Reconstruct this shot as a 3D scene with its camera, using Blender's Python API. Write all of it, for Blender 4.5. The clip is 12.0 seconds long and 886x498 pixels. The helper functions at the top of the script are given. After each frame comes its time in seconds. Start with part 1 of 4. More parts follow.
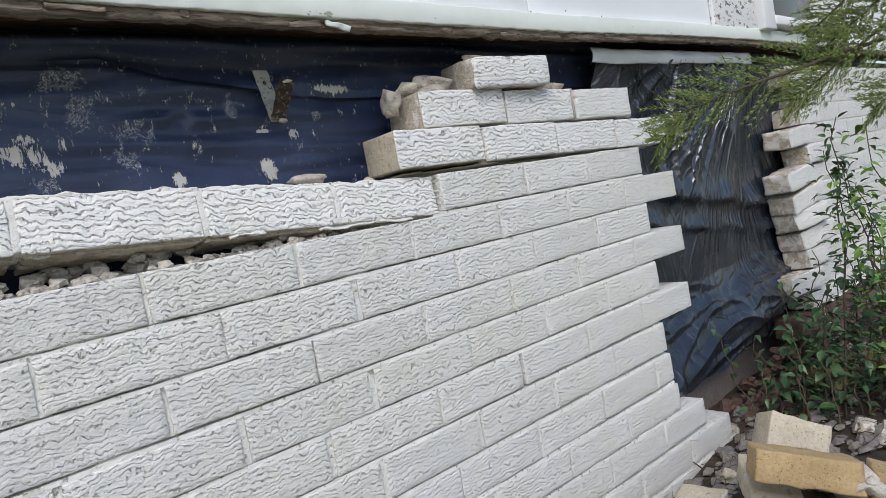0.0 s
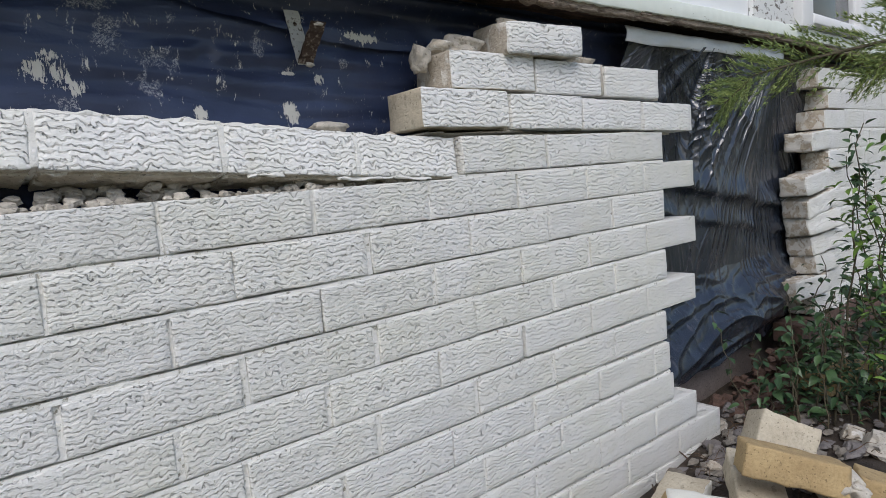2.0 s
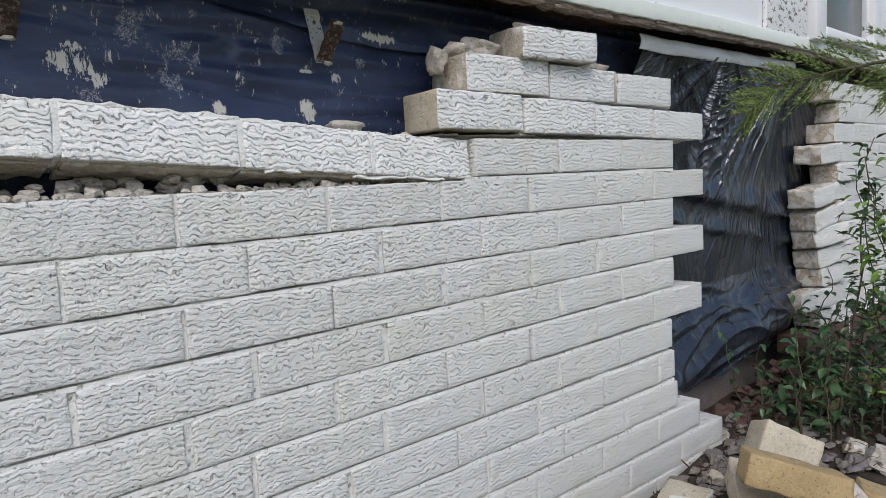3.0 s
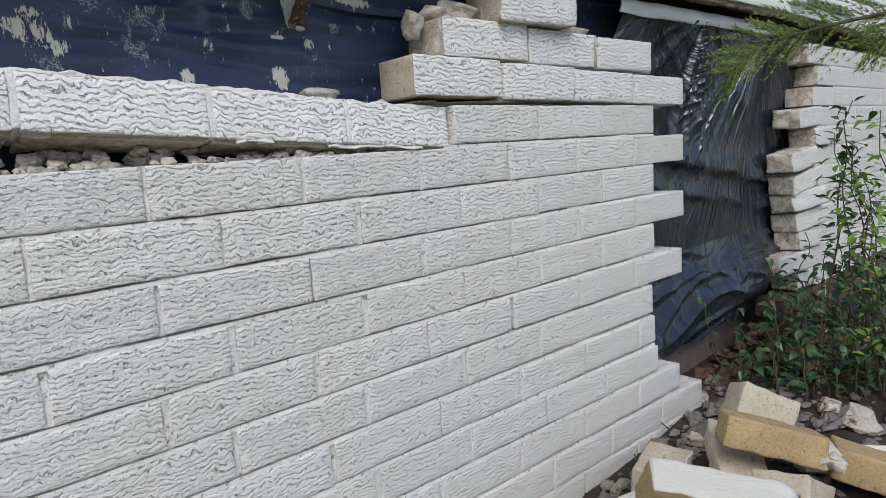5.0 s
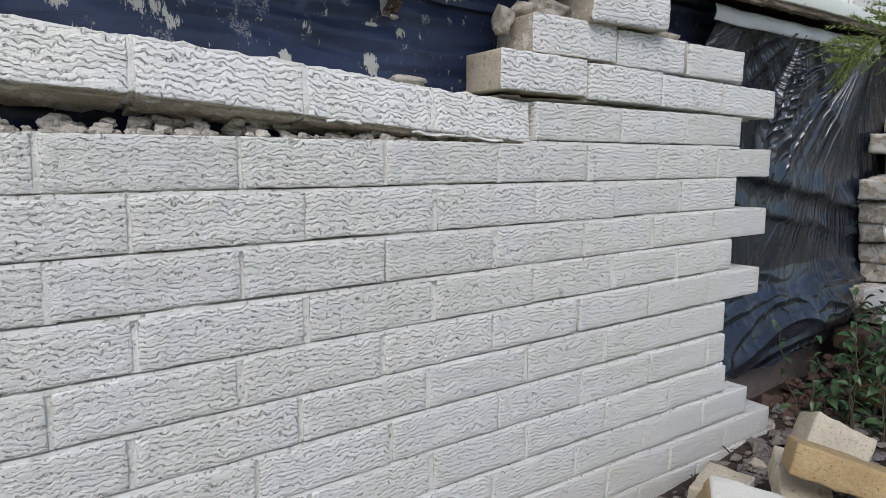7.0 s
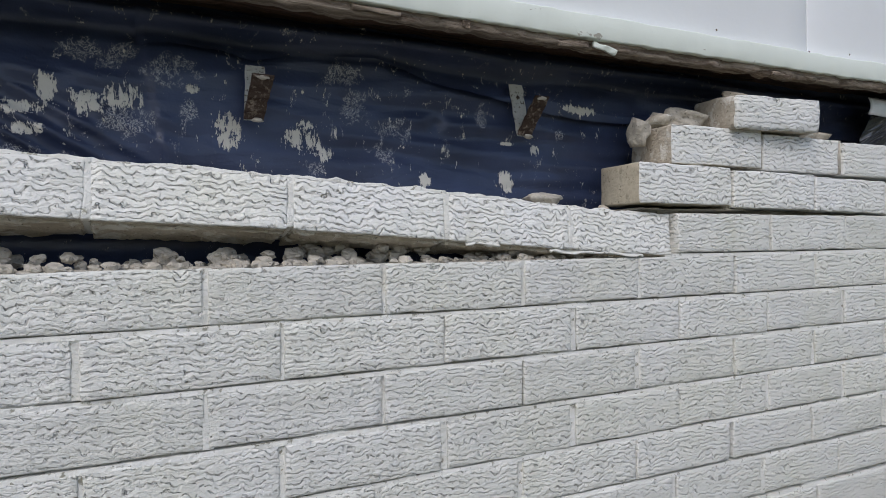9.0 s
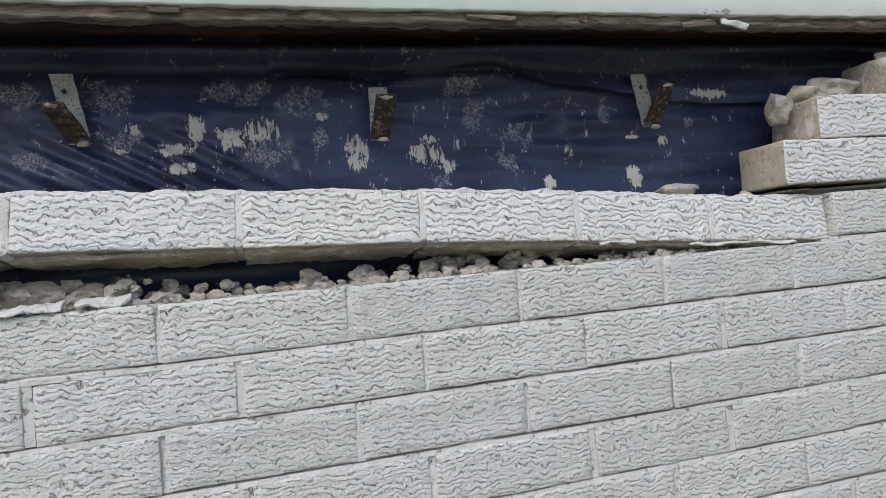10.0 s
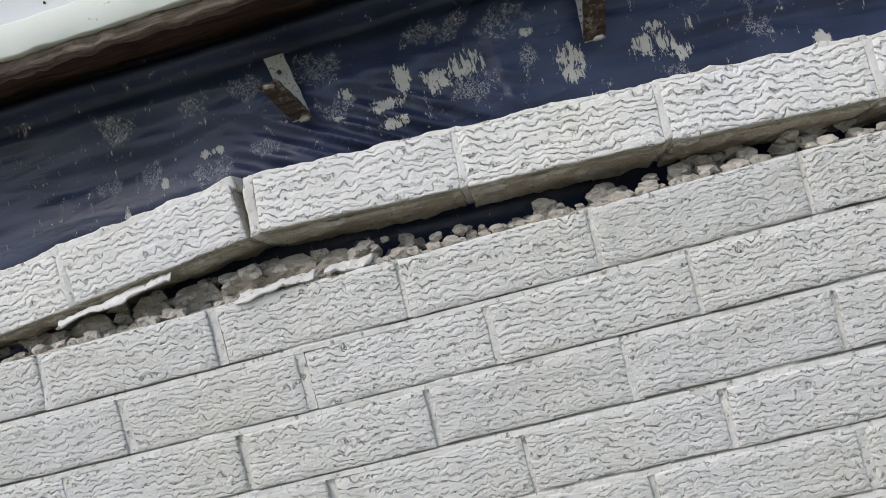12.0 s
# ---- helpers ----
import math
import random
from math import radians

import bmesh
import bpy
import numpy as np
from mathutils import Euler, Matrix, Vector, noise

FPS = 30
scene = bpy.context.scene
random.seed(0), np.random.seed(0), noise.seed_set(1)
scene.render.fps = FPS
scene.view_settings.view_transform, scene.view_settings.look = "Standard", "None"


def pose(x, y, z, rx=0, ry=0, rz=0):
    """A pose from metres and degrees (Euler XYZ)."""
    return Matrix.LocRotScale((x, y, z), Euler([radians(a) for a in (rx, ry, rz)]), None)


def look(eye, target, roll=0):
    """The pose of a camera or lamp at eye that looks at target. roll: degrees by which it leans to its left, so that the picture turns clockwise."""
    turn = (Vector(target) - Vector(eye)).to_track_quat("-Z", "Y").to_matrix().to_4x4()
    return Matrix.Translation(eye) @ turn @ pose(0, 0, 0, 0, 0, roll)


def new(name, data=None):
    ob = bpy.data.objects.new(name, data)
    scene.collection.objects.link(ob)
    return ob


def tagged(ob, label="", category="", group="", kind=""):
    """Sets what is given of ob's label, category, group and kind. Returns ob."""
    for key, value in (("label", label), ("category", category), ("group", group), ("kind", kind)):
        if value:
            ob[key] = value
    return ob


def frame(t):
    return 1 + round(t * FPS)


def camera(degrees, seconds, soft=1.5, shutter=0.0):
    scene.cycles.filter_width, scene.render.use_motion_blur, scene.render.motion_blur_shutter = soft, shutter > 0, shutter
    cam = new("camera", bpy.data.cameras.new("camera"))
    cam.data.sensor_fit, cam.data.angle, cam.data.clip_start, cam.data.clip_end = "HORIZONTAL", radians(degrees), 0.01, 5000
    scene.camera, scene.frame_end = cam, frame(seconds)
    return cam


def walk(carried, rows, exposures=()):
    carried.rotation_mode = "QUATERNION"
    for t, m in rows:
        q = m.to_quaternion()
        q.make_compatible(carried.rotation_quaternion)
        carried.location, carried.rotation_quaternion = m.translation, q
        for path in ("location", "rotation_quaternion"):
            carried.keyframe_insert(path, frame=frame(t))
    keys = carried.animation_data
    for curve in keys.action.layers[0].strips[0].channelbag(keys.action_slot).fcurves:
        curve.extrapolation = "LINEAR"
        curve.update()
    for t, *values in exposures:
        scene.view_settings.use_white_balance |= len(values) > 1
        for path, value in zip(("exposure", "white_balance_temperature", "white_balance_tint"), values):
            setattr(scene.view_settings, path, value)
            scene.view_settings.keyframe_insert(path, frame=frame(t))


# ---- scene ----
cam = camera(69.8, 12.0, soft=0.7)
PATH = [
    (0, (-0.308, -0.788, 0.751), (1.001, 0.72, 0.629), -10.6),
    (0.5, (-0.294, -0.772, 0.746), (1.026, 0.719, 0.562), -10.1),
    (1, (-0.312, -0.776, 0.739), (1.005, 0.716, 0.544), -6.6),
    (1.5, (-0.318, -0.773, 0.737), (0.979, 0.737, 0.538), -5.9),
    (2, (-0.32, -0.765, 0.737), (0.976, 0.744, 0.531), -4.8),
    (2.5, (-0.328, -0.761, 0.73), (0.967, 0.752, 0.547), -4.3),
    (3, (-0.334, -0.762, 0.736), (0.956, 0.754, 0.538), -3.1),
    (3.2, (-0.339, -0.758, 0.732), (0.954, 0.757, 0.551), -3.0),
    (4.8, (-0.326, -0.75, 0.737), (1.005, 0.714, 0.444), -2.1),
    (5, (-0.323, -0.756, 0.734), (0.996, 0.719, 0.439), -3.9),
    (5.5, (-0.323, -0.758, 0.728), (0.967, 0.741, 0.43), -3.5),
    (6, (-0.33, -0.767, 0.73), (0.923, 0.767, 0.454), -3.2),
    (6.5, (-0.342, -0.763, 0.72), (0.878, 0.795, 0.429), 1.4),
    (6.7, (-0.342, -0.76, 0.717), (0.843, 0.825, 0.431), 0.8),
    (8.3, (-0.348, -0.746, 0.714), (0.816, 0.863, 0.473), -1.6),
    (8.5, (-0.345, -0.759, 0.726), (0.809, 0.858, 0.497), -2.9),
    (8.6, (-0.346, -0.751, 0.73), (0.809, 0.869, 0.526), -2.4),
    (8.8, (-0.356, -0.734, 0.744), (0.732, 0.943, 0.692), 0.7),
    (9, (-0.361, -0.728, 0.767), (0.51, 1.072, 0.75), -0.6),
    (9.2, (-0.366, -0.705, 0.773), (0.512, 1.092, 0.765), -4.7),
    (9.5, (-0.378, -0.71, 0.76), (0.321, 1.164, 0.796), -4.3),
    (10, (-0.378, -0.716, 0.767), (0.155, 1.211, 0.79), -4.9),
    (10.5, (-0.429, -0.713, 0.763), (-0.049, 1.25, 0.813), -2.1),
    (11, (-0.436, -0.714, 0.775), (-0.213, 1.273, 0.802), -2.8),
    (11.5, (-0.429, -0.715, 0.767), (-0.271, 1.279, 0.796), -3.2),
    (11.7, (-0.416, -0.686, 0.745), (-0.301, 1.31, 0.783), -5.7),
    (11.9, (-0.414, -0.652, 0.746), (-0.416, 1.348, 0.715), -9.5),
    (12, (-0.379, -0.639, 0.743), (-0.579, 1.351, 0.736), -14.9),
]
walk(cam, [(t, look(eye, target, roll)) for t, eye, target, roll in PATH],
     exposures=[(t, e, 6370 + max(0, t - 10) * 80, 12) for t, e in ((0.0, 0.40), (1.0, 0.26), (3.0, 0.25), (6.5, 0.24), (8.5, 0.10), (9.5, 0.14), (10.5, 0.23), (12.0, 0.27))])

# ---- world and light ----
world = bpy.data.worlds.new("overcast")
scene.world = world
world.use_nodes = True
wn = world.node_tree
sky = wn.nodes.new("ShaderNodeTexSky")
sky.sky_type, sky.sun_disc = "NISHITA", False
sky.sun_elevation, sky.sun_rotation = radians(47), radians(219)
sky.air_density, sky.dust_density, sky.ozone_density = 1.0, 1.5, 1.0
wn.nodes["Background"].inputs["Strength"].default_value = 0.115
wn.links.new(sky.outputs[0], wn.nodes["Background"].inputs["Color"])
sun = new("sun", bpy.data.lights.new("sun", "SUN"))
sun.data.energy, sun.data.angle, sun.data.color = 1.6, radians(38), (1.0, 0.97, 0.93)
sun.matrix_world = look((-1.35, -1.65, 2.3), (0, 0, 0))


# ---- materials ----
class Nodes:
    """A node material with short calls for the usual nodes."""

    def __init__(self, name, rough=0.7, metal=0.0):
        self.mat = bpy.data.materials.new(name)
        self.mat.use_nodes = True
        self.t = self.mat.node_tree
        self.b = self.t.nodes["Principled BSDF"]
        self.b.inputs["Roughness"].default_value = rough
        self.b.inputs["Metallic"].default_value = metal

    def node(self, kind, **given):
        n = self.t.nodes.new("ShaderNode" + kind)
        for key, value in given.items():
            n.inputs[key].default_value = value
        return n

    def link(self, a, b):
        self.t.links.new(a, b)

    def coords(self, scale=(1, 1, 1), varied=True, world_space=False):
        src = self.node("NewGeometry").outputs["Position"] if world_space else self.node("TexCoord").outputs["Object"]
        m = self.node("Mapping")
        m.inputs["Scale"].default_value = scale
        self.link(src, m.inputs["Vector"])
        if varied:
            info = self.node("ObjectInfo")
            mul = self.node("Math")
            mul.operation = "MULTIPLY"
            mul.inputs[1].default_value = 37.0
            self.link(info.outputs["Random"], mul.inputs[0])
            self.link(mul.outputs[0], m.inputs["Location"])
        return m.outputs[0]

    def noise(self, scale, vec=None, detail=4, rough=0.55, distort=0.0, kind="FBM"):
        n = self.node("TexNoise", Scale=scale, Detail=detail, Roughness=rough, Distortion=distort)
        n.noise_type = kind
        if vec is not None:
            self.link(vec, n.inputs["Vector"])
        return n.outputs["Fac"]

    def ramp(self, fac, *stops):
        r = self.node("ValToRGB")
        el = r.color_ramp.elements
        while len(el) < len(stops):
            el.new(0.5)
        for e, (at, c) in zip(el, stops):
            e.position = at
            e.color = (*c, 1) if isinstance(c, tuple) else (c, c, c, 1)
        self.link(fac, r.inputs[0])
        return r.outputs["Color"]

    def mix(self, fac, a, b, how="MIX"):
        m = self.node("Mix")
        m.data_type, m.blend_type = "RGBA", how
        for i, v in ((0, fac), (6, a), (7, b)):
            sock = m.inputs[i]
            if isinstance(v, (int, float)):
                sock.default_value = v if i == 0 else (v, v, v, 1)
            elif isinstance(v, tuple):
                sock.default_value = (*v, 1)
            else:
                self.link(v, sock)
        return m.outputs[2]

    def math(self, how, a, b=0.0, clamp=False):
        m = self.node("Math")
        m.operation, m.use_clamp = how, clamp
        for sock, v in zip(m.inputs, (a, b)):
            if isinstance(v, (int, float)):
                sock.default_value = v
            else:
                self.link(v, sock)
        return m.outputs[0]

    def bump(self, height, dist, strength=1.0, under=None):
        n = self.node("Bump", Strength=strength, Distance=dist)
        self.link(height, n.inputs["Height"])
        if under is not None:
            self.link(under, n.inputs["Normal"])
        return n.outputs[0]

    def done(self, color=None, normal=None, rough=None):
        if color is not None:
            if isinstance(color, tuple):
                self.b.inputs["Base Color"].default_value = (*color, 1)
            else:
                self.link(color, self.b.inputs["Base Color"])
        if normal is not None:
            self.link(normal, self.b.inputs["Normal"])
        if rough is not None:
            self.link(rough, self.b.inputs["Roughness"])
        return self.mat


def white_paint(name, relief, base=(0.74, 0.735, 0.70), pitch=135.0, cover=0.50, grit=1.0, shade_line=0.14):
    """Thick exterior paint over a bark-textured brick face: relief sets how deep the furrows are, pitch how many to the
    metre, cover how much of the face is plain, grit how coarse the paint film is, and the last value how strong the
    shade painted into the furrows is.
    """
    k = Nodes(name, 0.6)
    info = k.node("ObjectInfo").outputs["Random"]
    sep = k.node("SeparateXYZ")
    k.link(k.coords(), sep.inputs[0])
    # long wavy shelves that run along the brick and into one another, each with a lip at its lower edge
    drift = k.noise(1.0, k.coords((22, 22, 30)), 2, 0.5)
    warp = k.noise(1.0, k.coords((105, 105, 64)), 2, 0.45)
    run = k.math("ADD", k.math("MULTIPLY", sep.outputs["Z"], -pitch), k.math("ADD", k.math("MULTIPLY", warp, 2.1), k.math("MULTIPLY", drift, 3.4)))
    saw = k.math("FRACT", run)
    notch = k.ramp(saw, (0.0, 0.0), (0.12, 0.0), (0.26, 0.86), (0.60, 0.98), (0.97, 1.0), (1.0, 0.4))
    where = k.noise(1.0, k.coords((48, 48, 105)), 4, 0.68)
    deep = k.ramp(info, (0.0, 0.50), (0.5, 0.80), (1.0, 1.0))
    mask = k.math("MULTIPLY", k.ramp(where, (cover - 0.05, 0.0), (cover + 0.04, 1.0)), deep)
    swell = k.noise(1.0, k.coords((75, 75, 190)), 4, 0.6, 0.5)
    cut = k.math("MULTIPLY", k.math("SUBTRACT", notch, 1.0), mask)
    height = k.math("ADD", cut, k.math("MULTIPLY", swell, 0.30))
    grain = k.noise(1.0, k.coords((260, 260, 380)), 3, 0.65)
    n1 = k.bump(height, 0.0095 * relief, 1.0)
    n2 = k.bump(grain, 0.0020 * grit, 0.8, n1)
    broad = k.noise(5, k.coords(varied=False, world_space=True), 4, 0.6)
    col = k.mix(k.ramp(broad, (0.38, 0.0), (0.72, 1.0)), base, (base[0] * 0.95, base[1] * 0.95, base[2] * 0.88))
    col = k.mix(1.0, col, k.ramp(info, (0.0, 0.93), (1.0, 1.0)), "MULTIPLY")
    grime = k.noise(46, k.coords(), 5, 0.7)
    col = k.mix(k.ramp(grime, (0.62, 0.0), (0.80, 0.35)), col, (0.50, 0.48, 0.40))
    stain = k.noise(11, k.coords(varied=False, world_space=True), 5, 0.65)
    col = k.mix(k.ramp(stain, (0.60, 0.0), (0.74, 0.42)), col, (0.55, 0.54, 0.41))
    # shade under the lips, painted into the colour because bump casts no shadow
    lip_shade = k.math("MULTIPLY", k.ramp(saw, (0.0, 1.0), (0.13, 1.0), (0.20, 0.0)), mask)
    col = k.mix(k.math("MULTIPLY", lip_shade, shade_line), col, (0.25, 0.235, 0.21))
    speck = k.noise(170, k.coords(), 2, 0.5)
    col = k.mix(k.ramp(speck, (0.74, 0.0), (0.78, 0.7)), col, (0.28, 0.27, 0.20))
    return k.done(col, n2)


def painted_mortar():
    k = Nodes("painted_mortar", 0.75)
    w = k.coords(varied=False, world_space=True)
    a, b = k.noise(90, w, 5, 0.65), k.noise(16, w, 4, 0.6)
    col = k.mix(k.ramp(b, (0.4, 0.0), (0.7, 1.0)), (0.76, 0.755, 0.72), (0.69, 0.68, 0.62))
    col = k.mix(k.ramp(k.noise(120, w, 3, 0.6), (0.60, 0.0), (0.67, 0.8)), col, (0.19, 0.18, 0.12))
    return k.done(col, k.bump(k.noise(330, w, 4, 0.7), 0.0012, 0.8, k.bump(a, 0.005, 0.8)))


def raw_clay(name, light, dark, pit=1.0, lime=0.0):
    k = Nodes(name, 0.88)
    w = k.coords()
    a, b, c = k.noise(18, w, 5, 0.6), k.noise(150, w, 4, 0.65), k.noise(60, w, 3, 0.5)
    col = k.mix(k.ramp(a, (0.3, 0.0), (0.7, 1.0)), light, dark)
    col = k.mix(k.ramp(c, (0.62, 0.0), (0.72, 0.6)), col, tuple(0.45 * v for v in dark))
    col = k.mix(k.ramp(b, (0.35, 0.35), (0.6, 0.0)), col, tuple(0.6 * v for v in dark))
    pits = k.ramp(k.noise(210, w, 2, 0.5), (0.64, 0.0), (0.70, 1.0))
    col = k.mix(k.math("MULTIPLY", pits, 0.75), col, tuple(0.35 * v for v in dark))
    if lime:
        # pale mortar and paint left in smears
        smear = k.noise(34, w, 5, 0.68, 0.4)
        col = k.mix(k.ramp(smear, (0.60 - lime, 0.0), (0.66 - lime, 0.9)), col, (0.66, 0.64, 0.59))
    return k.done(col, k.bump(b, 0.0022 * pit, 0.8, k.bump(a, 0.004 * pit, 0.6)))


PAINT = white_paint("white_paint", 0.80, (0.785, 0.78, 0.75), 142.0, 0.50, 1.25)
PAINT_WORN = white_paint("white_paint_worn", 0.10, (0.66, 0.65, 0.60), shade_line=0.03)
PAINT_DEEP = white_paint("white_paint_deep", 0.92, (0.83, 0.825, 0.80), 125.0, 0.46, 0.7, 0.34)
MORTAR = painted_mortar()
BUFF = raw_clay("buff_clay", (0.58, 0.525, 0.41), (0.46, 0.40, 0.30))
TAN = raw_clay("tan_clay", (0.47, 0.35, 0.18), (0.36, 0.255, 0.125))
DUSTY = raw_clay("dusty_clay", (0.60, 0.545, 0.455), (0.43, 0.375, 0.30), 1.8, 0.06)
LIMED = raw_clay("limed_clay", (0.58, 0.51, 0.40), (0.36, 0.30, 0.23), 2.0, 0.13)
LUMP = raw_clay("mortar_lump", (0.60, 0.56, 0.49), (0.40, 0.365, 0.31), 1.8)
GRIT = raw_clay("dirty_grit", (0.33, 0.30, 0.255), (0.15, 0.13, 0.105), 1.8)
STONE = raw_clay("grey_stone", (0.24, 0.22, 0.21), (0.12, 0.105, 0.10), 1.6)
REDDISH = raw_clay("reddish_clay", (0.16, 0.095, 0.07), (0.08, 0.05, 0.04), 1.6)


def tar_paper():
    k = Nodes("tar_paper", 0.55)
    w = k.coords(varied=False, world_space=True)
    k.b.inputs["Specular IOR Level"].default_value = 0.5
    tone = k.noise(7, w, 4, 0.6)
    col = k.mix(k.ramp(tone, (0.3, 0.0), (0.75, 1.0)), (0.022, 0.031, 0.066), (0.052, 0.072, 0.145))
    # pale mortar smears gather in patches: centre x, centre z, half width, half height
    patches = [(-0.249, 0.913, 0.018, 0.023), (-0.157, 0.914, 0.027, 0.022), (-0.374, 0.947, 0.022, 0.019), (-0.409, 0.933, 0.021, 0.017), (-0.453, 0.953, 0.011, 0.024),
               (-0.472, 0.926, 0.026, 0.009), (-0.470, 0.903, 0.019, 0.007), (0.163, 0.862, 0.017, 0.018), (-0.832, 0.885, 0.007, 0.011), (-0.777, 0.911, 0.007, 0.010),
               (-0.708, 0.933, 0.018, 0.007), (0.219, 0.916, 0.011, 0.010), (0.303, 0.983, 0.040, 0.008), (0.023, 0.861, 0.010, 0.012), (-0.126, 0.892, 0.013, 0.011),
               (-0.538, 0.926, 0.007, 0.004), (-0.525, 0.953, 0.012, 0.007), (-0.293, 0.966, 0.010, 0.007), (0.167, 0.923, 0.019, 0.003)]
    clouds = [(-0.827, 0.995, 0.033, 0.020), (-0.857, 0.925, 0.022, 0.012), (-0.790, 0.926, 0.025, 0.019), (-0.712, 0.906, 0.033, 0.018), (-0.712, 0.992, 0.022, 0.012),
              (-0.642, 0.995, 0.025, 0.016), (-0.550, 0.993, 0.031, 0.023), (-0.536, 0.941, 0.029, 0.014), (-0.395, 0.999, 0.040, 0.018), (-0.368, 0.918, 0.033, 0.019),
              (-0.482, 0.876, 0.021, 0.009), (-0.319, 0.984, 0.034, 0.023), (-0.300, 0.934, 0.012, 0.017), (-0.097, 1.003, 0.029, 0.016), (-0.079, 0.959, 0.021, 0.026),
              (-0.023, 0.930, 0.026, 0.016), (-0.042, 0.899, 0.021, 0.018), (-0.003, 0.989, 0.011, 0.010), (0.121, 0.959, 0.011, 0.024), (0.265, 0.943, 0.010, 0.010),
              (-0.638, 0.918, 0.022, 0.013), (-0.141, 0.873, 0.016, 0.011)]
    sep = k.node("SeparateXYZ")
    k.link(k.node("NewGeometry").outputs["Position"], sep.inputs[0])

    def spread(spots):
        total = None
        for px, pz, pw, ph in spots:
            dx = k.math("POWER", k.math("ABSOLUTE", k.math("DIVIDE", k.math("SUBTRACT", sep.outputs["X"], px), pw)), 2.0)
            dz = k.math("POWER", k.math("ABSOLUTE", k.math("DIVIDE", k.math("SUBTRACT", sep.outputs["Z"], pz), ph)), 2.0)
            g = k.math("SUBTRACT", 1.0, k.math("MULTIPLY", k.math("ADD", dx, dz), 0.62), True)
            total = g if total is None else k.math("MAXIMUM", total, g)
        return total

    thick, thin = spread(patches), spread(clouds)
    flake = k.noise(48, k.coords((1.1, 1.0, 0.8), False, True), 7, 0.70, 0.5)
    shred = k.noise(150, k.coords((1.7, 1.0, 0.35), False, True), 5, 0.74, 0.6)
    body = k.math("ADD", k.math("MULTIPLY", flake, 0.72), k.math("MULTIPLY", shred, 0.68))
    solid = k.ramp(k.math("ADD", body, k.math("MULTIPLY", thick, 0.22)), (0.838, 0.0), (0.850, 1.0))
    cells = k.noise(230, k.coords((1.1, 1.0, 1.0), False, True), 3, 0.6, 0.8)
    lace = k.ramp(k.math("ABSOLUTE", k.math("SUBTRACT", cells, 0.5)), (0.018, 1.0), (0.050, 0.0))
    speckle = k.math("MULTIPLY", lace, k.ramp(k.math("ADD", flake, k.math("MULTIPLY", thin, 0.24)), (0.60, 0.0), (0.69, 1.0)))
    col = k.mix(k.math("MULTIPLY", speckle, 0.85), col, (0.48, 0.49, 0.50))
    col = k.mix(solid, col, (0.64, 0.62, 0.56))
    rough = k.ramp(k.math("MAXIMUM", solid, speckle), (0.0, 0.38), (1.0, 0.9))
    slack = k.noise(1.0, k.coords((7, 7, 24), False, True), 3, 0.5, 0.8)
    normal = k.bump(k.noise(260, w, 2, 0.5), 0.0008, 0.4, k.bump(solid, 0.0015, 0.6, k.bump(slack, 0.008, 0.45)))
    return k.done(col, normal, rough)


def old_wood(name, light, dark):
    k = Nodes(name, 0.85)
    w = k.coords((3, 40, 40), False, True)
    a = k.noise(4, w, 6, 0.65, 0.4)
    col = k.mix(k.ramp(a, (0.35, 0.0), (0.65, 1.0)), dark, light)
    return k.done(col, k.bump(a, 0.006, 0.9))


def peeling_white(name, base, amount, under=(0.20, 0.15, 0.10), scale=30):
    k = Nodes(name, 0.55)
    w = k.coords((0.6, 1, 1), False, True)
    a = k.noise(scale, w, 6, 0.7)
    col = k.mix(k.ramp(k.noise(4, w, 4, 0.6), (0.3, 0.0), (0.7, 1.0)), base, tuple(0.93 * v for v in base))
    col = k.mix(k.ramp(a, (0.72 - amount, 0.0), (0.735 - amount, 1.0)), col, under)
    return k.done(col, k.bump(a, 0.0012, 0.5))


TAR = tar_paper()
ROT = old_wood("rotten_wood", (0.17, 0.105, 0.06), (0.045, 0.025, 0.015))
DARK_ROT = old_wood("dark_rotten_wood", (0.15, 0.078, 0.048), (0.03, 0.017, 0.012))
RIM = old_wood("split_wood", (0.38, 0.315, 0.25), (0.10, 0.066, 0.045))
CONCRETE = raw_clay("concrete", (0.32, 0.27, 0.25), (0.20, 0.165, 0.15), 1.2)
SIDING = peeling_white("white_siding", (0.87, 0.88, 0.90), 0.0)
TRIM = peeling_white("pale_green_trim", (0.74, 0.78, 0.71), 0.06, (0.40, 0.38, 0.32))
FLAKING = peeling_white("flaking_white", (0.78, 0.78, 0.77), 0.17, (0.16, 0.14, 0.12), 55)


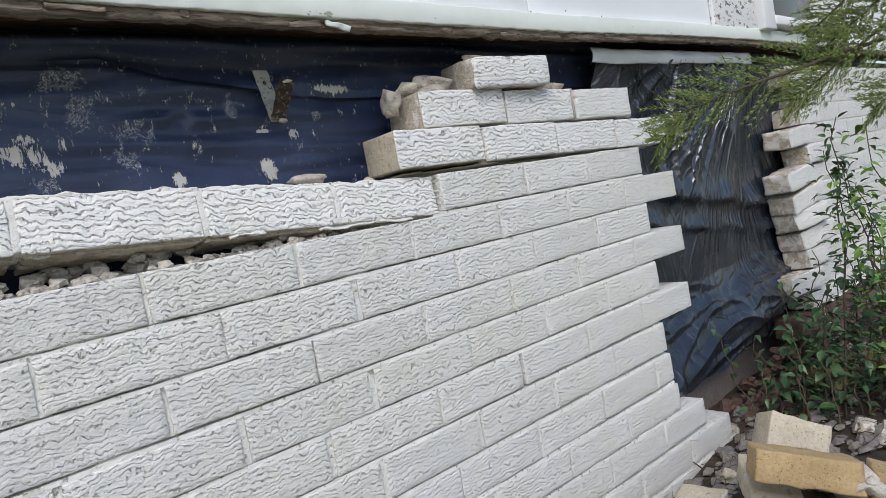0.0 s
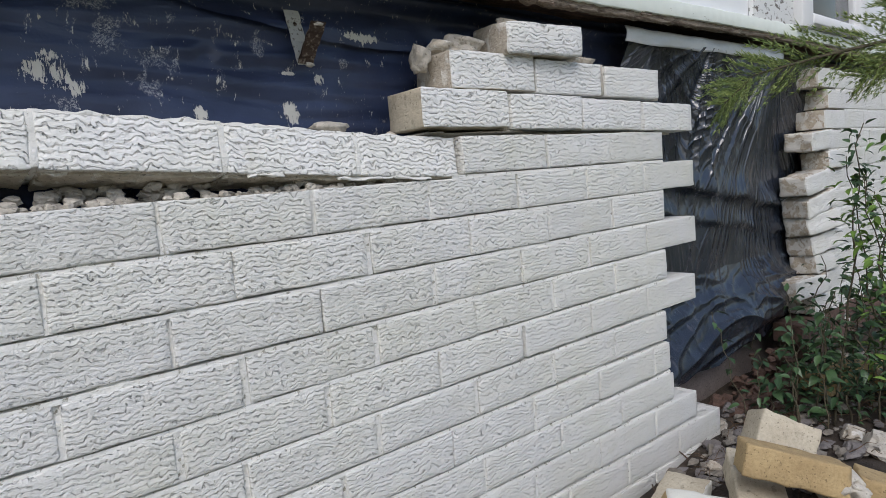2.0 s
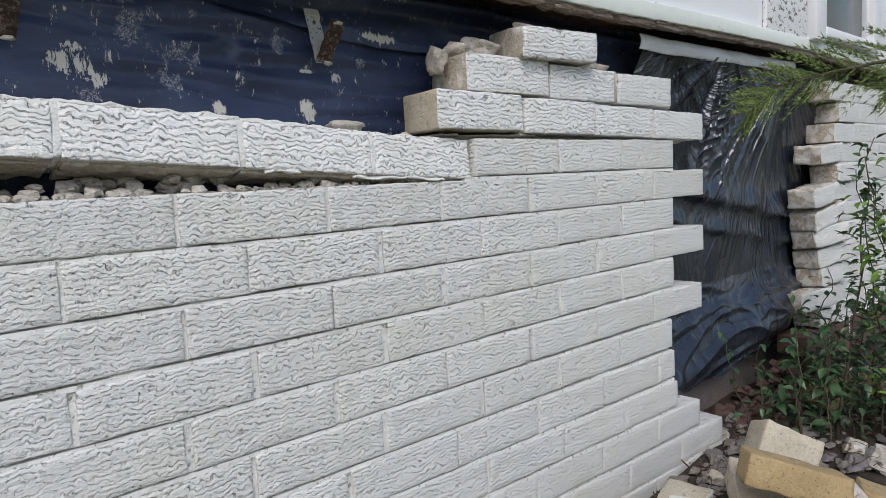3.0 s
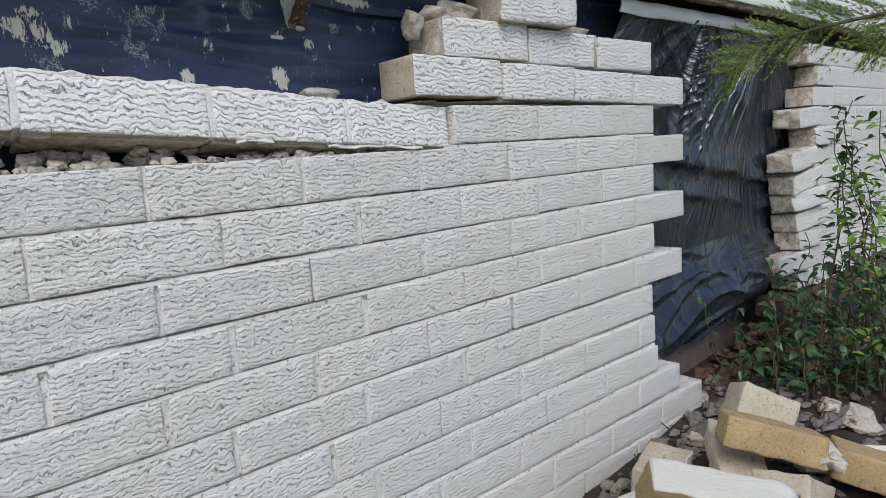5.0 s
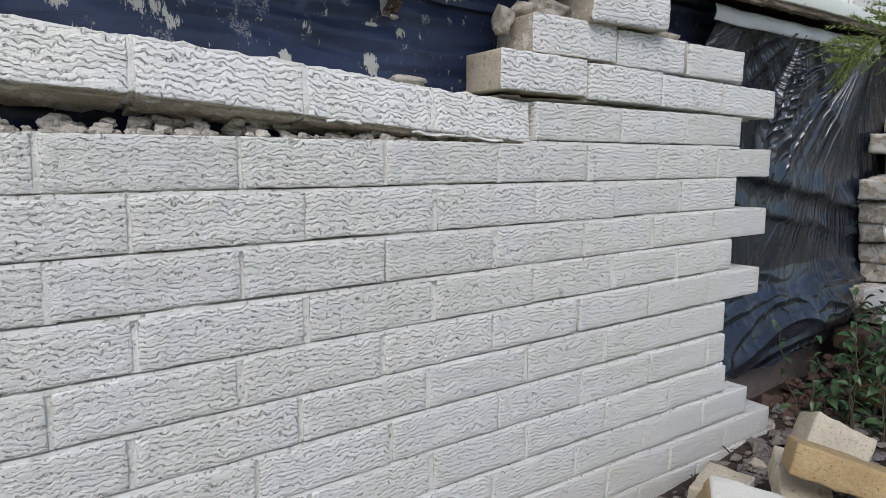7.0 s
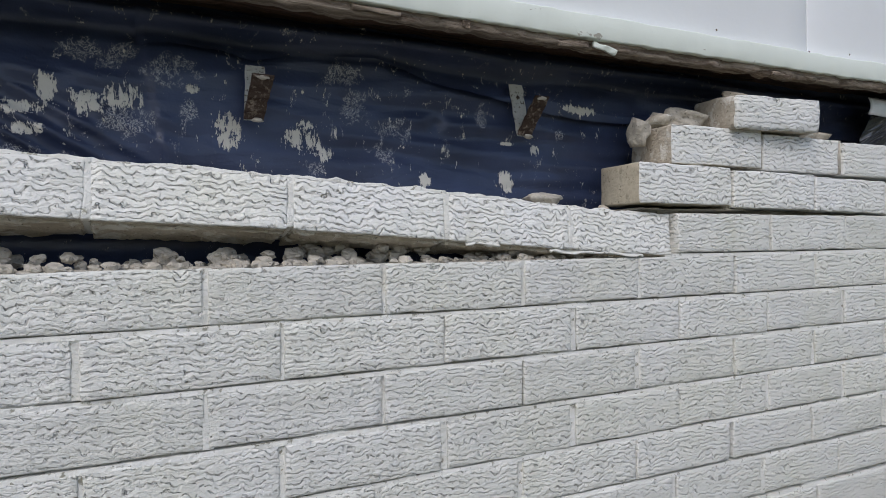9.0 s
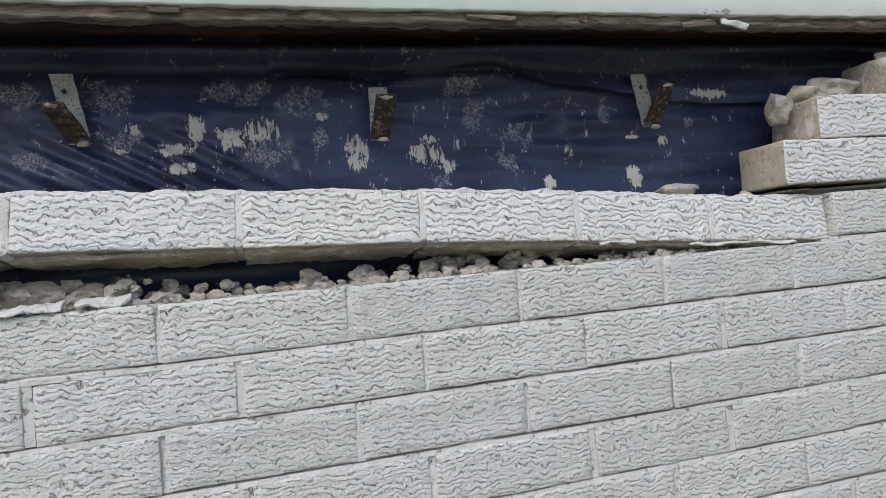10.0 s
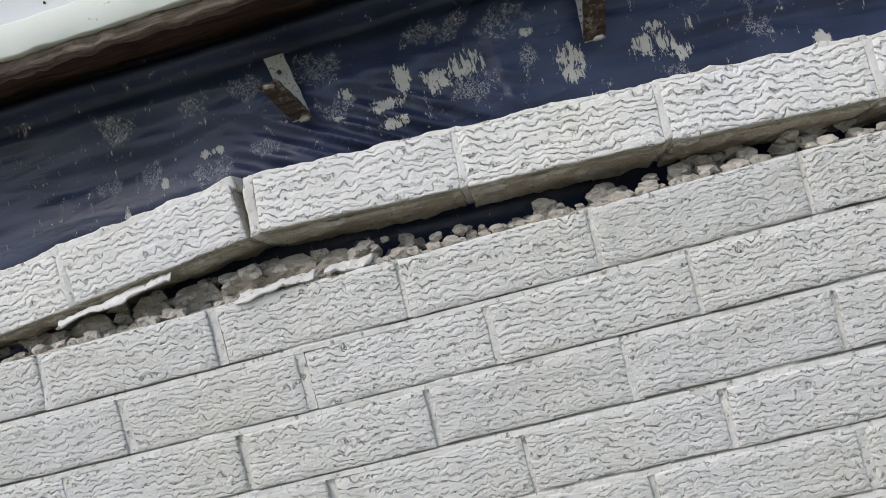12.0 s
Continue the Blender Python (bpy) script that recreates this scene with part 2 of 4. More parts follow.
def soil():
    """Dark damp soil along the wall; unseen straw-coloured earth and grass further out, added to bounce light."""
    k = Nodes("soil", 0.95)
    w = k.coords(varied=False, world_space=True)
    a, b = k.noise(9, w, 6, 0.65), k.noise(70, w, 5, 0.7)
    col = k.mix(k.ramp(a, (0.35, 0.0), (0.65, 1.0)), (0.030, 0.022, 0.016), (0.085, 0.064, 0.046))
    col = k.mix(k.ramp(b, (0.6, 0.0), (0.7, 0.7)), col, (0.17, 0.15, 0.125))
    # paler ground out of view, added to throw light up onto the undersides
    dry = k.mix(k.ramp(k.noise(22, w, 5, 0.7), (0.4, 0.0), (0.65, 1.0)), (0.24, 0.22, 0.15), (0.15, 0.17, 0.08))
    sep = k.node("SeparateXYZ")
    k.link(w, sep.inputs[0])
    out = k.math("ADD", k.math("MULTIPLY", sep.outputs["Y"], -1.0), k.math("MULTIPLY", a, 0.4))
    col = k.mix(k.ramp(out, (0.86, 0.0), (1.0, 1.0)), col, dry)
    return k.done(col, k.bump(b, 0.02, 0.9))


SOIL = soil()


# ---- mesh helpers ----
def to_mesh(name, bm, mats, smooth=True):
    me = bpy.data.meshes.new(name)
    bmesh.ops.recalc_face_normals(bm, faces=bm.faces)
    bm.to_mesh(me)
    bm.free()
    for m in mats if isinstance(mats, (list, tuple)) else [mats]:
        me.materials.append(m)
    if smooth:
        me.polygons.foreach_set("use_smooth", [True] * len(me.polygons))
    return me


def part(name, bm, material, parent, label="", smooth=True, m=None):
    ob = new(name, to_mesh(name, bm, material, smooth))
    ob.parent = parent
    if m is not None:
        ob.matrix_basis = m
    return tagged(ob, label) if label else ob


def thing(name, bm, material, label, category, kind="", smooth=True, m=None, group=""):
    ob = new(name, to_mesh(name, bm, material, smooth))
    if m is not None:
        ob.matrix_basis = m
    return tagged(ob, label, category, group, kind)


def base_empty(name, label, category, kind="", m=None, group=""):
    ob = new(name)
    if m is not None:
        ob.matrix_basis = m
    return tagged(ob, label, category, group, kind)


def steps(half, r, n):
    """Grid lines from -half to half with one line r inside each end."""
    inner = [-(half - r) + 2 * (half - r) * i / n for i in range(n + 1)]
    return [-half] + inner + [half]


def block(size, r=0.004, cuts=(4, 1, 2), seed=0.0, rough=0.0012, bm=None, centre=(0, 0, 0), turn=None, front=0, rest=0):
    """A block with rounded, slightly uneven edges, centred; front is the material slot of its -y face."""
    bm = bm or bmesh.new()
    hx, hy, hz = (s / 2 for s in size)
    ax = [steps(h, min(r, h * 0.6), n) for h, n in zip((hx, hy, hz), cuts)]
    made = {}

    def vert(i, j, k):
        key = (i, j, k)
        if key not in made:
            p = Vector((ax[0][i], ax[1][j], ax[2][k]))
            core = Vector([max(-h + r, min(h - r, c)) for h, c in zip((hx, hy, hz), p)])
            d = p - core
            if d.length > r:
                p = core + d.normalized() * r
            if rough:
                p += noise.noise_vector(p * 38 + Vector((seed * 7.3, seed * 3.1, seed * 1.7))) * rough
                p += noise.noise_vector(p * 130 + Vector((seed, seed * 5.1, 9))) * rough * 0.5
            if turn is not None:
                p = turn @ p
            made[key] = bm.verts.new(p + Vector(centre))
        return made[key]

    n = [len(a) - 1 for a in ax]
    for axis in range(3):
        u, v = [a for a in range(3) if a != axis]
        for side in (0, n[axis]):
            for a in range(n[u]):
                for b in range(n[v]):
                    idx = []
                    for da, db in ((0, 0), (1, 0), (1, 1), (0, 1)):
                        key = [0, 0, 0]
                        key[axis], key[u], key[v] = side, a + da, b + db
                        idx.append(vert(*key))
                    f = bm.faces.new(idx)
                    rim = axis != 1 and (a if u == 1 else b) == 0
                    f.material_index = front if rim or (axis == 1 and side == 0) else rest
    return bm


def lump(bm, centre, size, seed, squash=(1, 1, 0.8), detail=2):
    """One broken lump of mortar or stone added to bm."""
    out = bmesh.ops.create_icosphere(bm, subdivisions=detail, radius=1)
    c = Vector(centre)
    turn = Euler((seed * 3.7, seed * 2.3, seed * 5.1)).to_matrix()
    for v in out["verts"]:
        p = v.co.copy()
        f = 0.75 + 0.55 * noise.noise(p * 1.3 + Vector((seed * 9, seed, 0))) + 0.2 * noise.noise(p * 3.5 + Vector((0, seed * 4, 3)))
        q = turn @ p * f
        # a few flat broken sides
        for axis in (Vector((1, 0.3, 0.2)).normalized(), Vector((-0.4, 1, 0.5)).normalized(), Vector((0.2, -0.5, 1)).normalized()):
            d = q.dot(axis)
            if d > 0.5:
                q -= axis * (d - 0.5) * 0.8
        v.co = c + Vector((q.x * squash[0], q.y * squash[1], q.z * squash[2])) * size


# ---- ground ----
def ground_height(x, y):
    """Bare soil, banked up with debris along the foot of the broken end."""
    t = max(0.0, min(1.0, (x - 0.45) / 0.75))
    bank = 0.034 * t * t * (3 - 2 * t) * math.exp(-((max(0.0, x - 1.3)) / 0.9) ** 2) * math.exp(-(min(0.0, y + 0.1) / 0.6) ** 2)
    pile = 0.066 * math.exp(-((x - 0.90) ** 2 / 0.14 + (y + 0.33) ** 2 / 0.035))
    return -0.012 + bank + pile + 0.012 * noise.noise(Vector((x * 3, y * 3, 0))) + 0.007 * noise.noise(Vector((x * 13, y * 13, 4)))


def build_ground():
    bm = bmesh.new()
    xs = [-400, -60, -12, -6] + [-3 + 0.04 * i for i in range(176)] + [6, 12, 60, 400]
    ys = [-400, -60, -12, -6] + [-3 + 0.04 * i for i in range(91)] + [2, 6, 60, 400]
    rows = [[bm.verts.new((x, y, ground_height(x, y) if abs(x) < 5 and abs(y) < 4 else -0.01)) for x in xs] for y in ys]
    for a, b in zip(rows, rows[1:]):
        for i in range(len(xs) - 1):
            bm.faces.new((a[i], a[i + 1], b[i + 1], b[i]))
    thing("ground", bm, SOIL, "dark bare soil with grit, unseen pale bounce ground further out", "ground", "structure")


build_ground()

# ---- the painted brick wall ----
LEN, COURSE, DEEP, HIGH, JOINT = 0.2032, 0.0677, 0.090, 0.0612, 0.0064
TOP = 0.78


# how far each course is shifted along the wall against a true half bond
SHIFT = {1: 0.013, 2: -0.008, 3: 0.009, 4: -0.009, 5: 0.004, 6: -0.021, 7: 0.018, 8: -0.014, 9: 0.010}


def joint_x(h, k=0):
    """Head joints lie half a brick apart from course to course; the wall's end runs a little long."""
    return h * LEN / 2 + max(0, h - 8) * 0.006 + (SHIFT.get(k, 0.0) if h < 10 else 0.0)


def course_z(k):
    return TOP - k * COURSE


def dip(x, k):
    """The lower courses have sunk towards the broken end."""
    return -0.030 * max(0.0, min(1.0, (k - 4.5) / 5.5)) * max(0.0, min(1.1, (x - 0.2) / 0.9))


brick_cache = {}


def brick_data(length, paint, variant, raw=None, worn=False):
    raw = raw or BUFF
    key = (round(length, 3), paint.name, raw.name, variant, worn)
    if key not in brick_cache:
        bm = block((length, DEEP, HIGH), 0.0050 if worn else 0.0020, (18, 6 if worn else 2, 6), variant * 1.37 + length * 10, 0.0038 if worn else 0.0015, front=0, rest=1)
        brick_cache[key] = to_mesh("brick", bm, [paint, raw])
    return brick_cache[key]


def lay(parent, x0, x1, z, paint, y=0.0, turn=(0, 0, 0), raw=None, name="brick", worn=False):
    """One brick from joint to joint, its face at y."""
    ob = new(name, brick_data(x1 - x0 - JOINT, paint, random.randrange(6), raw, worn))
    ob.parent = parent
    ob.matrix_basis = pose((x0 + x1) / 2, y + DEEP / 2, z, *turn)
    return ob


RIGHT_END = {0: 10, 1: 11, 2: 10, 3: 11, 4: 10, 5: 11, 6: 10, 7: 10, 8: 10, 9: 11, 10: 12, 11: 12}
END_X = {0: 1.021, 1: 1.157, 2: 1.017, 3: 1.152, 4: 1.013, 5: 1.142, 6: 1.002, 7: 1.012, 8: 1.020, 9: 1.124, 10: 1.243, 11: 1.243}
LEFT_END = -19
# head joints whose mortar has fallen out: course, half-brick
OPEN_JOINTS = {(5, 5), (8, 6), (3, 1), (10, 4), (7, 7)}


def strip(bm, x0, x1, z0, z1, y_low, y_high, seed, n=None, course=0):
    """A mortar strip whose front slopes from y_low at its foot to y_high at its top."""
    n = n or max(2, int((x1 - x0) / 0.012))
    rows = []
    for z, y, f in ((z0, y_low, 0), (z0 + 0.62 * (z1 - z0), y_low + 0.0008, 0), (z0 + 0.80 * (z1 - z0), y_high, 1), (z1, y_high, 1), (z1, DEEP - 0.004, 0), (z0, DEEP - 0.004, 0)):
        row = []
        for i in range(n + 1):
            x = x0 + (x1 - x0) * i / n
            if f and y_high > 0.01:
                # the raked slot under each brick is deep in places and filled in others
                y = y_high * max(0.10, min(1.0, 0.62 + 1.5 * noise.noise(Vector((x * 9, seed * 3.7, 2))) + 0.7 * noise.noise(Vector((x * 45, seed, 6)))))
            d = 0.0013 * noise.noise(Vector((x * 60, z * 90, seed))) + 0.001 * noise.noise(Vector((x * 17, z * 30, seed + 9)))
            row.append(bm.verts.new((x, y + (d if y < 0.02 else 0), z + dip(x, course))))
        rows.append(row)
    for a, b in zip(rows, rows[1:] + rows[:1]):
        for i in range(n):
            bm.faces.new((a[i], a[i + 1], b[i + 1], b[i]))
    for e in (0, n):
        bm.faces.new([r[e] for r in rows])


def build_wall():
    wall = base_empty("wall_front", "white-painted textured brick wall, broken off in a toothed edge", "wall", "structure")
    bm = bmesh.new()
    for k in range(0, 12):
        first = 4 if k == 0 else LEFT_END - (k % 2 == 0)
        last = RIGHT_END[k]
        z = course_z(k)
        if k > 0:
            strip(bm, joint_x(first, k) if k > 1 else 0.37, min(END_X[k], END_X.get(k - 1, 9.0)) - 0.004, z + HIGH / 2 - 0.001, z + COURSE - HIGH / 2 + 0.001, 0.0008, 0.030, k, course=k)
        h = first
        while h < last:
            step = min(2, last - h)
            a, b = (0.391 if k + h == 4 and k == 0 else joint_x(h, k)) + random.uniform(-0.003, 0.003), (END_X[k] if h + step == last else joint_x(h + step, k) + random.uniform(-0.003, 0.003))
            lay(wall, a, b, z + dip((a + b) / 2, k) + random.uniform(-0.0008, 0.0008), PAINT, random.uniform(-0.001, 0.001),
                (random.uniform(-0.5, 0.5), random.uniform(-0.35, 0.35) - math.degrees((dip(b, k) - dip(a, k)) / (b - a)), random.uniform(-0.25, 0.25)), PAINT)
            if h + step < last:
                open_joint = (k, h + step) in OPEN_JOINTS
                low, high = (0.020, 0.024) if open_joint else random.choice(((0.0016, 0.0020), (0.0022, 0.0028), (0.0014, 0.0034), (0.0040, 0.0050)))
                strip(bm, b - JOINT / 2 - 0.003, b + JOINT / 2 + 0.003, z - HIGH / 2, z + HIGH / 2, low, high, k + h, 3, k)
            h += step
    part("mortar", bm, MORTAR, wall, "white-painted mortar joints struck back under each brick", smooth=False)


build_wall()

# the course that has lifted and rolled back along the crack: joint positions and underside heights
LIFTED = [(-1.26, 0.742), (-1.05, 0.762), (-0.846, 0.783), (-0.635, 0.805)]
LIFTED_RIGHT = [(-0.627, 0.806), (-0.406, 0.795), (-0.202, 0.786), (-0.003, 0.772), (0.193, 0.757), (0.386, 0.746)]


def build_lifted():
    for run, tilt in ((LIFTED, 5), (LIFTED_RIGHT, 9)):
        course = base_empty("lifted_course", "white-painted brick course lifted off the wall along an open crack", "brick course", group="lifted courses")
        for (x0, z0), (x1, z1) in zip(run, run[1:]):
            slope = math.degrees(math.atan2(z1 - z0, x1 - x0))
            turn = pose(0, 0, 0, -tilt, -slope, 0)
            ob = new("brick", brick_data(x1 - x0 - 0.006, PAINT_DEEP, random.randrange(6), DUSTY))
            ob.parent = course
            mid = Vector(((x0 + x1) / 2, 0.0, (z0 + z1) / 2))
            ob.matrix_basis = Matrix.Translation(mid) @ turn @ pose(0, DEEP / 2, HIGH / 2)
            # a ragged crust of old mortar along the top
            crust = block((x1 - x0 + 0.004, DEEP * 0.8, 0.016 if tilt == 5 else 0.008), 0.002, (34, 2, 1), x0 * 31, 0.0034)
            part("mortar_crust", crust, MORTAR, course, m=Matrix.Translation(mid) @ turn @ pose(0, DEEP / 2 - 0.006, HIGH))
            # bedding mortar still clinging underneath
            under = block((x1 - x0 - 0.010, DEEP * 0.82, 0.006), 0.002, (30, 8, 1), x0 * 17 + 3, 0.0042)
            part("mortar_bed", under, DUSTY, course, "dirty tan bedding mortar clinging underneath", smooth=False, m=Matrix.Translation(mid) @ turn @ pose(0, DEEP / 2 + 0.004, -0.001))
            if (x0, z0) == LIFTED_RIGHT[0]:
                bm = block((0.012, DEEP - 0.006, HIGH + 0.004), 0.002, (3, 2, 10), 4.2, 0.0034)
                part("mortar", bm, MORTAR, course, m=Matrix.Translation((x0 - 0.003, 0.001, z0)) @ turn @ pose(0, DEEP / 2, HIGH / 2))
            if (x1, z1) != run[-1]:
                bm = block((0.012, DEEP - 0.006, HIGH - 0.002), 0.002, (2, 2, 4), x1 * 9, 0.0022)
                part("mortar", bm, MORTAR, course, m=Matrix.Translation((x1 + 0.001, -0.0025, z1)) @ turn @ pose(0, DEEP / 2, HIGH / 2))


build_lifted()


# ---- house behind the brick: sheathing, sill, siding ----
PAPER_Y = 0.130


def paper_depth(x, z):
    """Slack sheet: long sagging folds, fine creases, and a gather under the sill."""
    w = 0.010 * noise.noise(Vector((x * 2.2, z * 9, 1))) + 0.006 * noise.noise(Vector((x * 5 + z * 7, z * 24, 5)))
    # long horizontal ripples, strongest towards the stack
    ripple = max(0.0, min(1.0, (x + 0.15) / 0.2))
    w += (0.002 + 0.005 * ripple) * noise.noise(Vector((x * 4.5 + z * 6, z * 46, 11)))
    w += 0.0018 * noise.noise(Vector((x * 16, z * 70, 2)))
    # one heavy roll under the sill, hollow beneath it
    roll = 1.050 + 0.005 * noise.noise(Vector((x * 3, 3, 3)))
    w -= 0.020 * math.exp(-((z - roll) / 0.011) ** 2) - 0.006 * math.exp(-((z - roll + 0.022) / 0.010) ** 2)
    # stretched folds that run down and to one side from the tie
    run = (x + 0.60) * 0.55 + (z - 0.99)
    near = math.exp(-((x + 0.52) / 0.15) ** 2) * math.exp(-((z - 0.895) / 0.05) ** 2)
    w -= 0.020 * near * (1.0 - min(1.0, 2.2 * abs(noise.noise(Vector((run * 38, x * 1.5, 7)))))) ** 2
    # a thumb-sized dent beside the lap
    w += 0.010 * math.exp(-((x - 0.045) / 0.016) ** 2 - ((z - 0.946) / 0.010) ** 2)
    seam = -0.349 + (1.002 - z) * 0.16
    w -= 0.005 * (0.5 + 0.5 * math.tanh((x - seam) / 0.002)) * math.exp(-max(0.0, x - seam) / 0.05)
    return PAPER_Y + w


SAG = ((-2.4, -0.002), (0.0, -0.001), (0.2, 0.0), (0.5, 0.003), (0.8, 0.006), (1.25, 0.018), (1.73, 0.025), (4.0, 0.025))


def sag(x):
    """The sill line is level at first and rises towards the window."""
    return float(np.interp(x, [a for a, b in SAG], [b for a, b in SAG]))


def sagging(bm):
    for v in bm.verts:
        v.co.z += sag(v.co.x)
    return bm


def build_house():
    bm = bmesh.new()
    nx, nz = 820, 110
    x0, x1, z0, z1 = -2.4, 1.25, 0.62, 1.088
    grid = [[bm.verts.new((x0 + (x1 - x0) * i / nx, paper_depth(x0 + (x1 - x0) * i / nx, z0 + (z1 - z0) * j / nz), z0 + (z1 - z0) * j / nz)) for i in range(nx + 1)] for j in range(nz + 1)]
    for a, b in zip(grid, grid[1:]):
        for i in range(nx):
            bm.faces.new((a[i], a[i + 1], b[i + 1], b[i]))
    thing("tar_paper", bm, TAR, "black-blue tar paper stained with pale mortar smears", "building paper", "structure")
    bm = block((6.4, 0.10, 1.30), 0.01, (6, 1, 2), 1, 0.0, centre=(0.8, 0.215, 0.44))
    thing("wall_inner", bm, CONCRETE, "dark rough sheathing over the pinkish concrete footing", "wall", "structure")
    # sill beam, rotten underneath
    bm = block((6.4, 0.15, 0.026), 0.004, (260, 6, 1), 3, 0.004, centre=(0.8, 0.083, 1.084))
    thing("sill_board", sagging(bm), DARK_ROT, "rotten brown wooden sill board under the siding", "sill", "structure")
    bm = block((6.4, 0.020, 0.017), 0.003, (900, 1, 3), 5, 0.0042, centre=(0.8, -0.001, 1.0475))
    thing("trim_lower", sagging(bm), RIM, "rotten brown edge board with a torn lower rim", "trim", "structure")
    bm = block((6.4, 0.018, 0.034), 0.002, (700, 1, 2), 7, 0.0018, centre=(0.8, -0.010, 1.0685))
    thing("trim", sagging(bm), TRIM, "pale green painted trim strip, weathered and flaking", "trim", "structure")
    siding = base_empty("wall_siding", "smooth white siding panels of the house with nail heads", "wall", "structure")
    for x0, x1, z0, z1 in ((-2.4, -0.55, 1.088, 3.0), (-0.546, 0.70, 1.078, 3.0), (0.704, 1.785, 1.082, 3.0), (1.789, 2.385, 1.085, 1.118), (1.789, 2.385, 1.98, 3.0), (2.389, 4.0, 1.085, 3.0)):
        bm = block((x1 - x0, 0.05, z1 - z0), 0.002, (20, 1, 6), x0, 0.0008, centre=((x0 + x1) / 2, 0.022, (z0 + z1) / 2))
        part("panel", bm, SIDING, siding)
    bm = bmesh.new()
    for i in range(46):
        x, z = -2.0 + i * 0.123 + random.uniform(-0.02, 0.02), 1.096 + random.choice((0.0, 0.0, 0.19, 0.4)) + random.uniform(0, 0.012)
        if not 1.70 < x < 2.42:
            lump(bm, (x, -0.004, z), 0.0022, i * 0.7, (1, 0.6, 1), 1)
    part("nail_heads", bm, ROT, siding, "small rusty nail heads")
    bm = block((0.28, 0.012, 1.8), 0.002, (4, 1, 12), 3, 0.0012, centre=(1.617, -0.010, 2.0))
    thing("trim_corner", bm, FLAKING, "white board beside the window with badly flaking paint", "trim", "structure")


build_house()


def build_shell():
    """Plain walls and roof that close the house behind its front."""
    shell = base_empty("house_shell", "plain white house walls under a dark flat roof", "house", "structure")
    for c, size, mat, name in (((0.8, 4.4, 1.5), (6.4, 0.12, 3.0), SIDING, "wall"), ((-2.34, 2.3, 1.5), (0.12, 4.05, 3.0), SIDING, "wall"), ((3.94, 2.3, 1.5), (0.12, 4.05, 3.0), SIDING, "wall"), ((0.8, 2.25, 3.06), (6.5, 4.5, 0.10), TAR, "roof")):
        part(name, block(size, 0.004, (6, 4, 4), c[0], 0.0008, centre=c), mat, shell)


build_shell()


# ---- more materials ----
def black_plastic():
    k = Nodes("black_plastic", 0.26)
    w = k.coords(varied=False, world_space=True)
    k.b.inputs["Specular IOR Level"].default_value = 1.0
    a = k.noise(9, w, 4, 0.6)
    col = k.mix(k.ramp(a, (0.3, 0.0), (0.7, 1.0)), (0.010, 0.013, 0.021), (0.030, 0.038, 0.054))
    col = k.mix(k.ramp(k.noise(60, w, 5, 0.7), (0.62, 0.0), (0.80, 0.15)), col, (0.12, 0.12, 0.13))
    rough = k.ramp(k.noise(30, w, 4, 0.6), (0.3, 0.15), (0.75, 0.30))
    # drawn creases that radiate from the two tacks along the top edge
    sep = k.node("SeparateXYZ")
    k.link(w, sep.inputs[0])

    def fan(tack):
        turn = k.math("ARCTAN2", k.math("SUBTRACT", sep.outputs["X"], tack), k.math("SUBTRACT", 1.09, sep.outputs["Z"]))
        v = k.node("CombineXYZ")
        k.link(k.math("MULTIPLY", turn, 26.0), v.inputs[0])
        k.link(k.math("MULTIPLY", sep.outputs["Z"], 3.0), v.inputs[1])
        return k.noise(1.0, v.outputs[0], 3, 0.6, 0.3, "RIDGED_MULTIFRACTAL")

    side = k.math("SUBTRACT", sep.outputs["X"], 0.95)
    pull = k.mix(k.ramp(side, (0.32, 0.0), (0.42, 1.0)), fan(1.16), fan(1.78))
    crumple = k.noise(1.0, k.coords((52, 52, 30), False, True), 3, 0.5, 0.5)
    return k.done(col, k.bump(crumple, 0.003, 0.4, k.bump(pull, 0.014, 0.9)), rough)


def grey_film():
    k = Nodes("grey_film", 0.26)
    w = k.coords((1, 1, 4), False, True)
    col = k.mix(k.ramp(k.noise(8, w, 4, 0.6), (0.3, 0.0), (0.7, 1.0)), (0.66, 0.69, 0.71), (0.82, 0.84, 0.86))
    return k.done(col, k.bump(k.noise(20, w, 4, 0.6), 0.004, 0.6))


def metal_strap(name, light, dark, metal, rust):
    k = Nodes(name, 0.55, metal)
    w = k.coords()
    a = k.noise(130, w, 5, 0.7)
    col = k.mix(k.ramp(a, (0.5 - rust, 0.0), (0.62 - rust, 1.0)), light, dark)
    col = k.mix(k.ramp(k.noise(260, w, 3, 0.6), (0.58, 0.0), (0.66, 0.8)), col, tuple(0.3 * v for v in dark))
    return k.done(col, k.bump(a, 0.003, 0.8))


def leaf_green(name, a, b):
    k = Nodes(name, 0.42)
    info = k.node("ObjectInfo").outputs["Random"]
    col = k.mix(info, a, b)
    col = k.mix(k.ramp(k.noise(60, k.coords(), 3, 0.6), (0.4, 0.0), (0.75, 0.5)), col, tuple(0.55 * v for v in a))
    k.b.inputs["Subsurface Weight"].default_value = 0.0
    return k.done(col, k.bump(k.noise(120, k.coords(), 2, 0.5), 0.001, 0.5))


def needle_green():
    k = Nodes("needle_green", 0.5)
    isle = k.node("NewGeometry").outputs["Random Per Island"]
    return k.done(k.ramp(isle, (0.0, (0.07, 0.12, 0.034)), (0.5, (0.17, 0.235, 0.06)), (1.0, (0.30, 0.35, 0.10))))


PLASTIC = black_plastic()
FILM = grey_film()
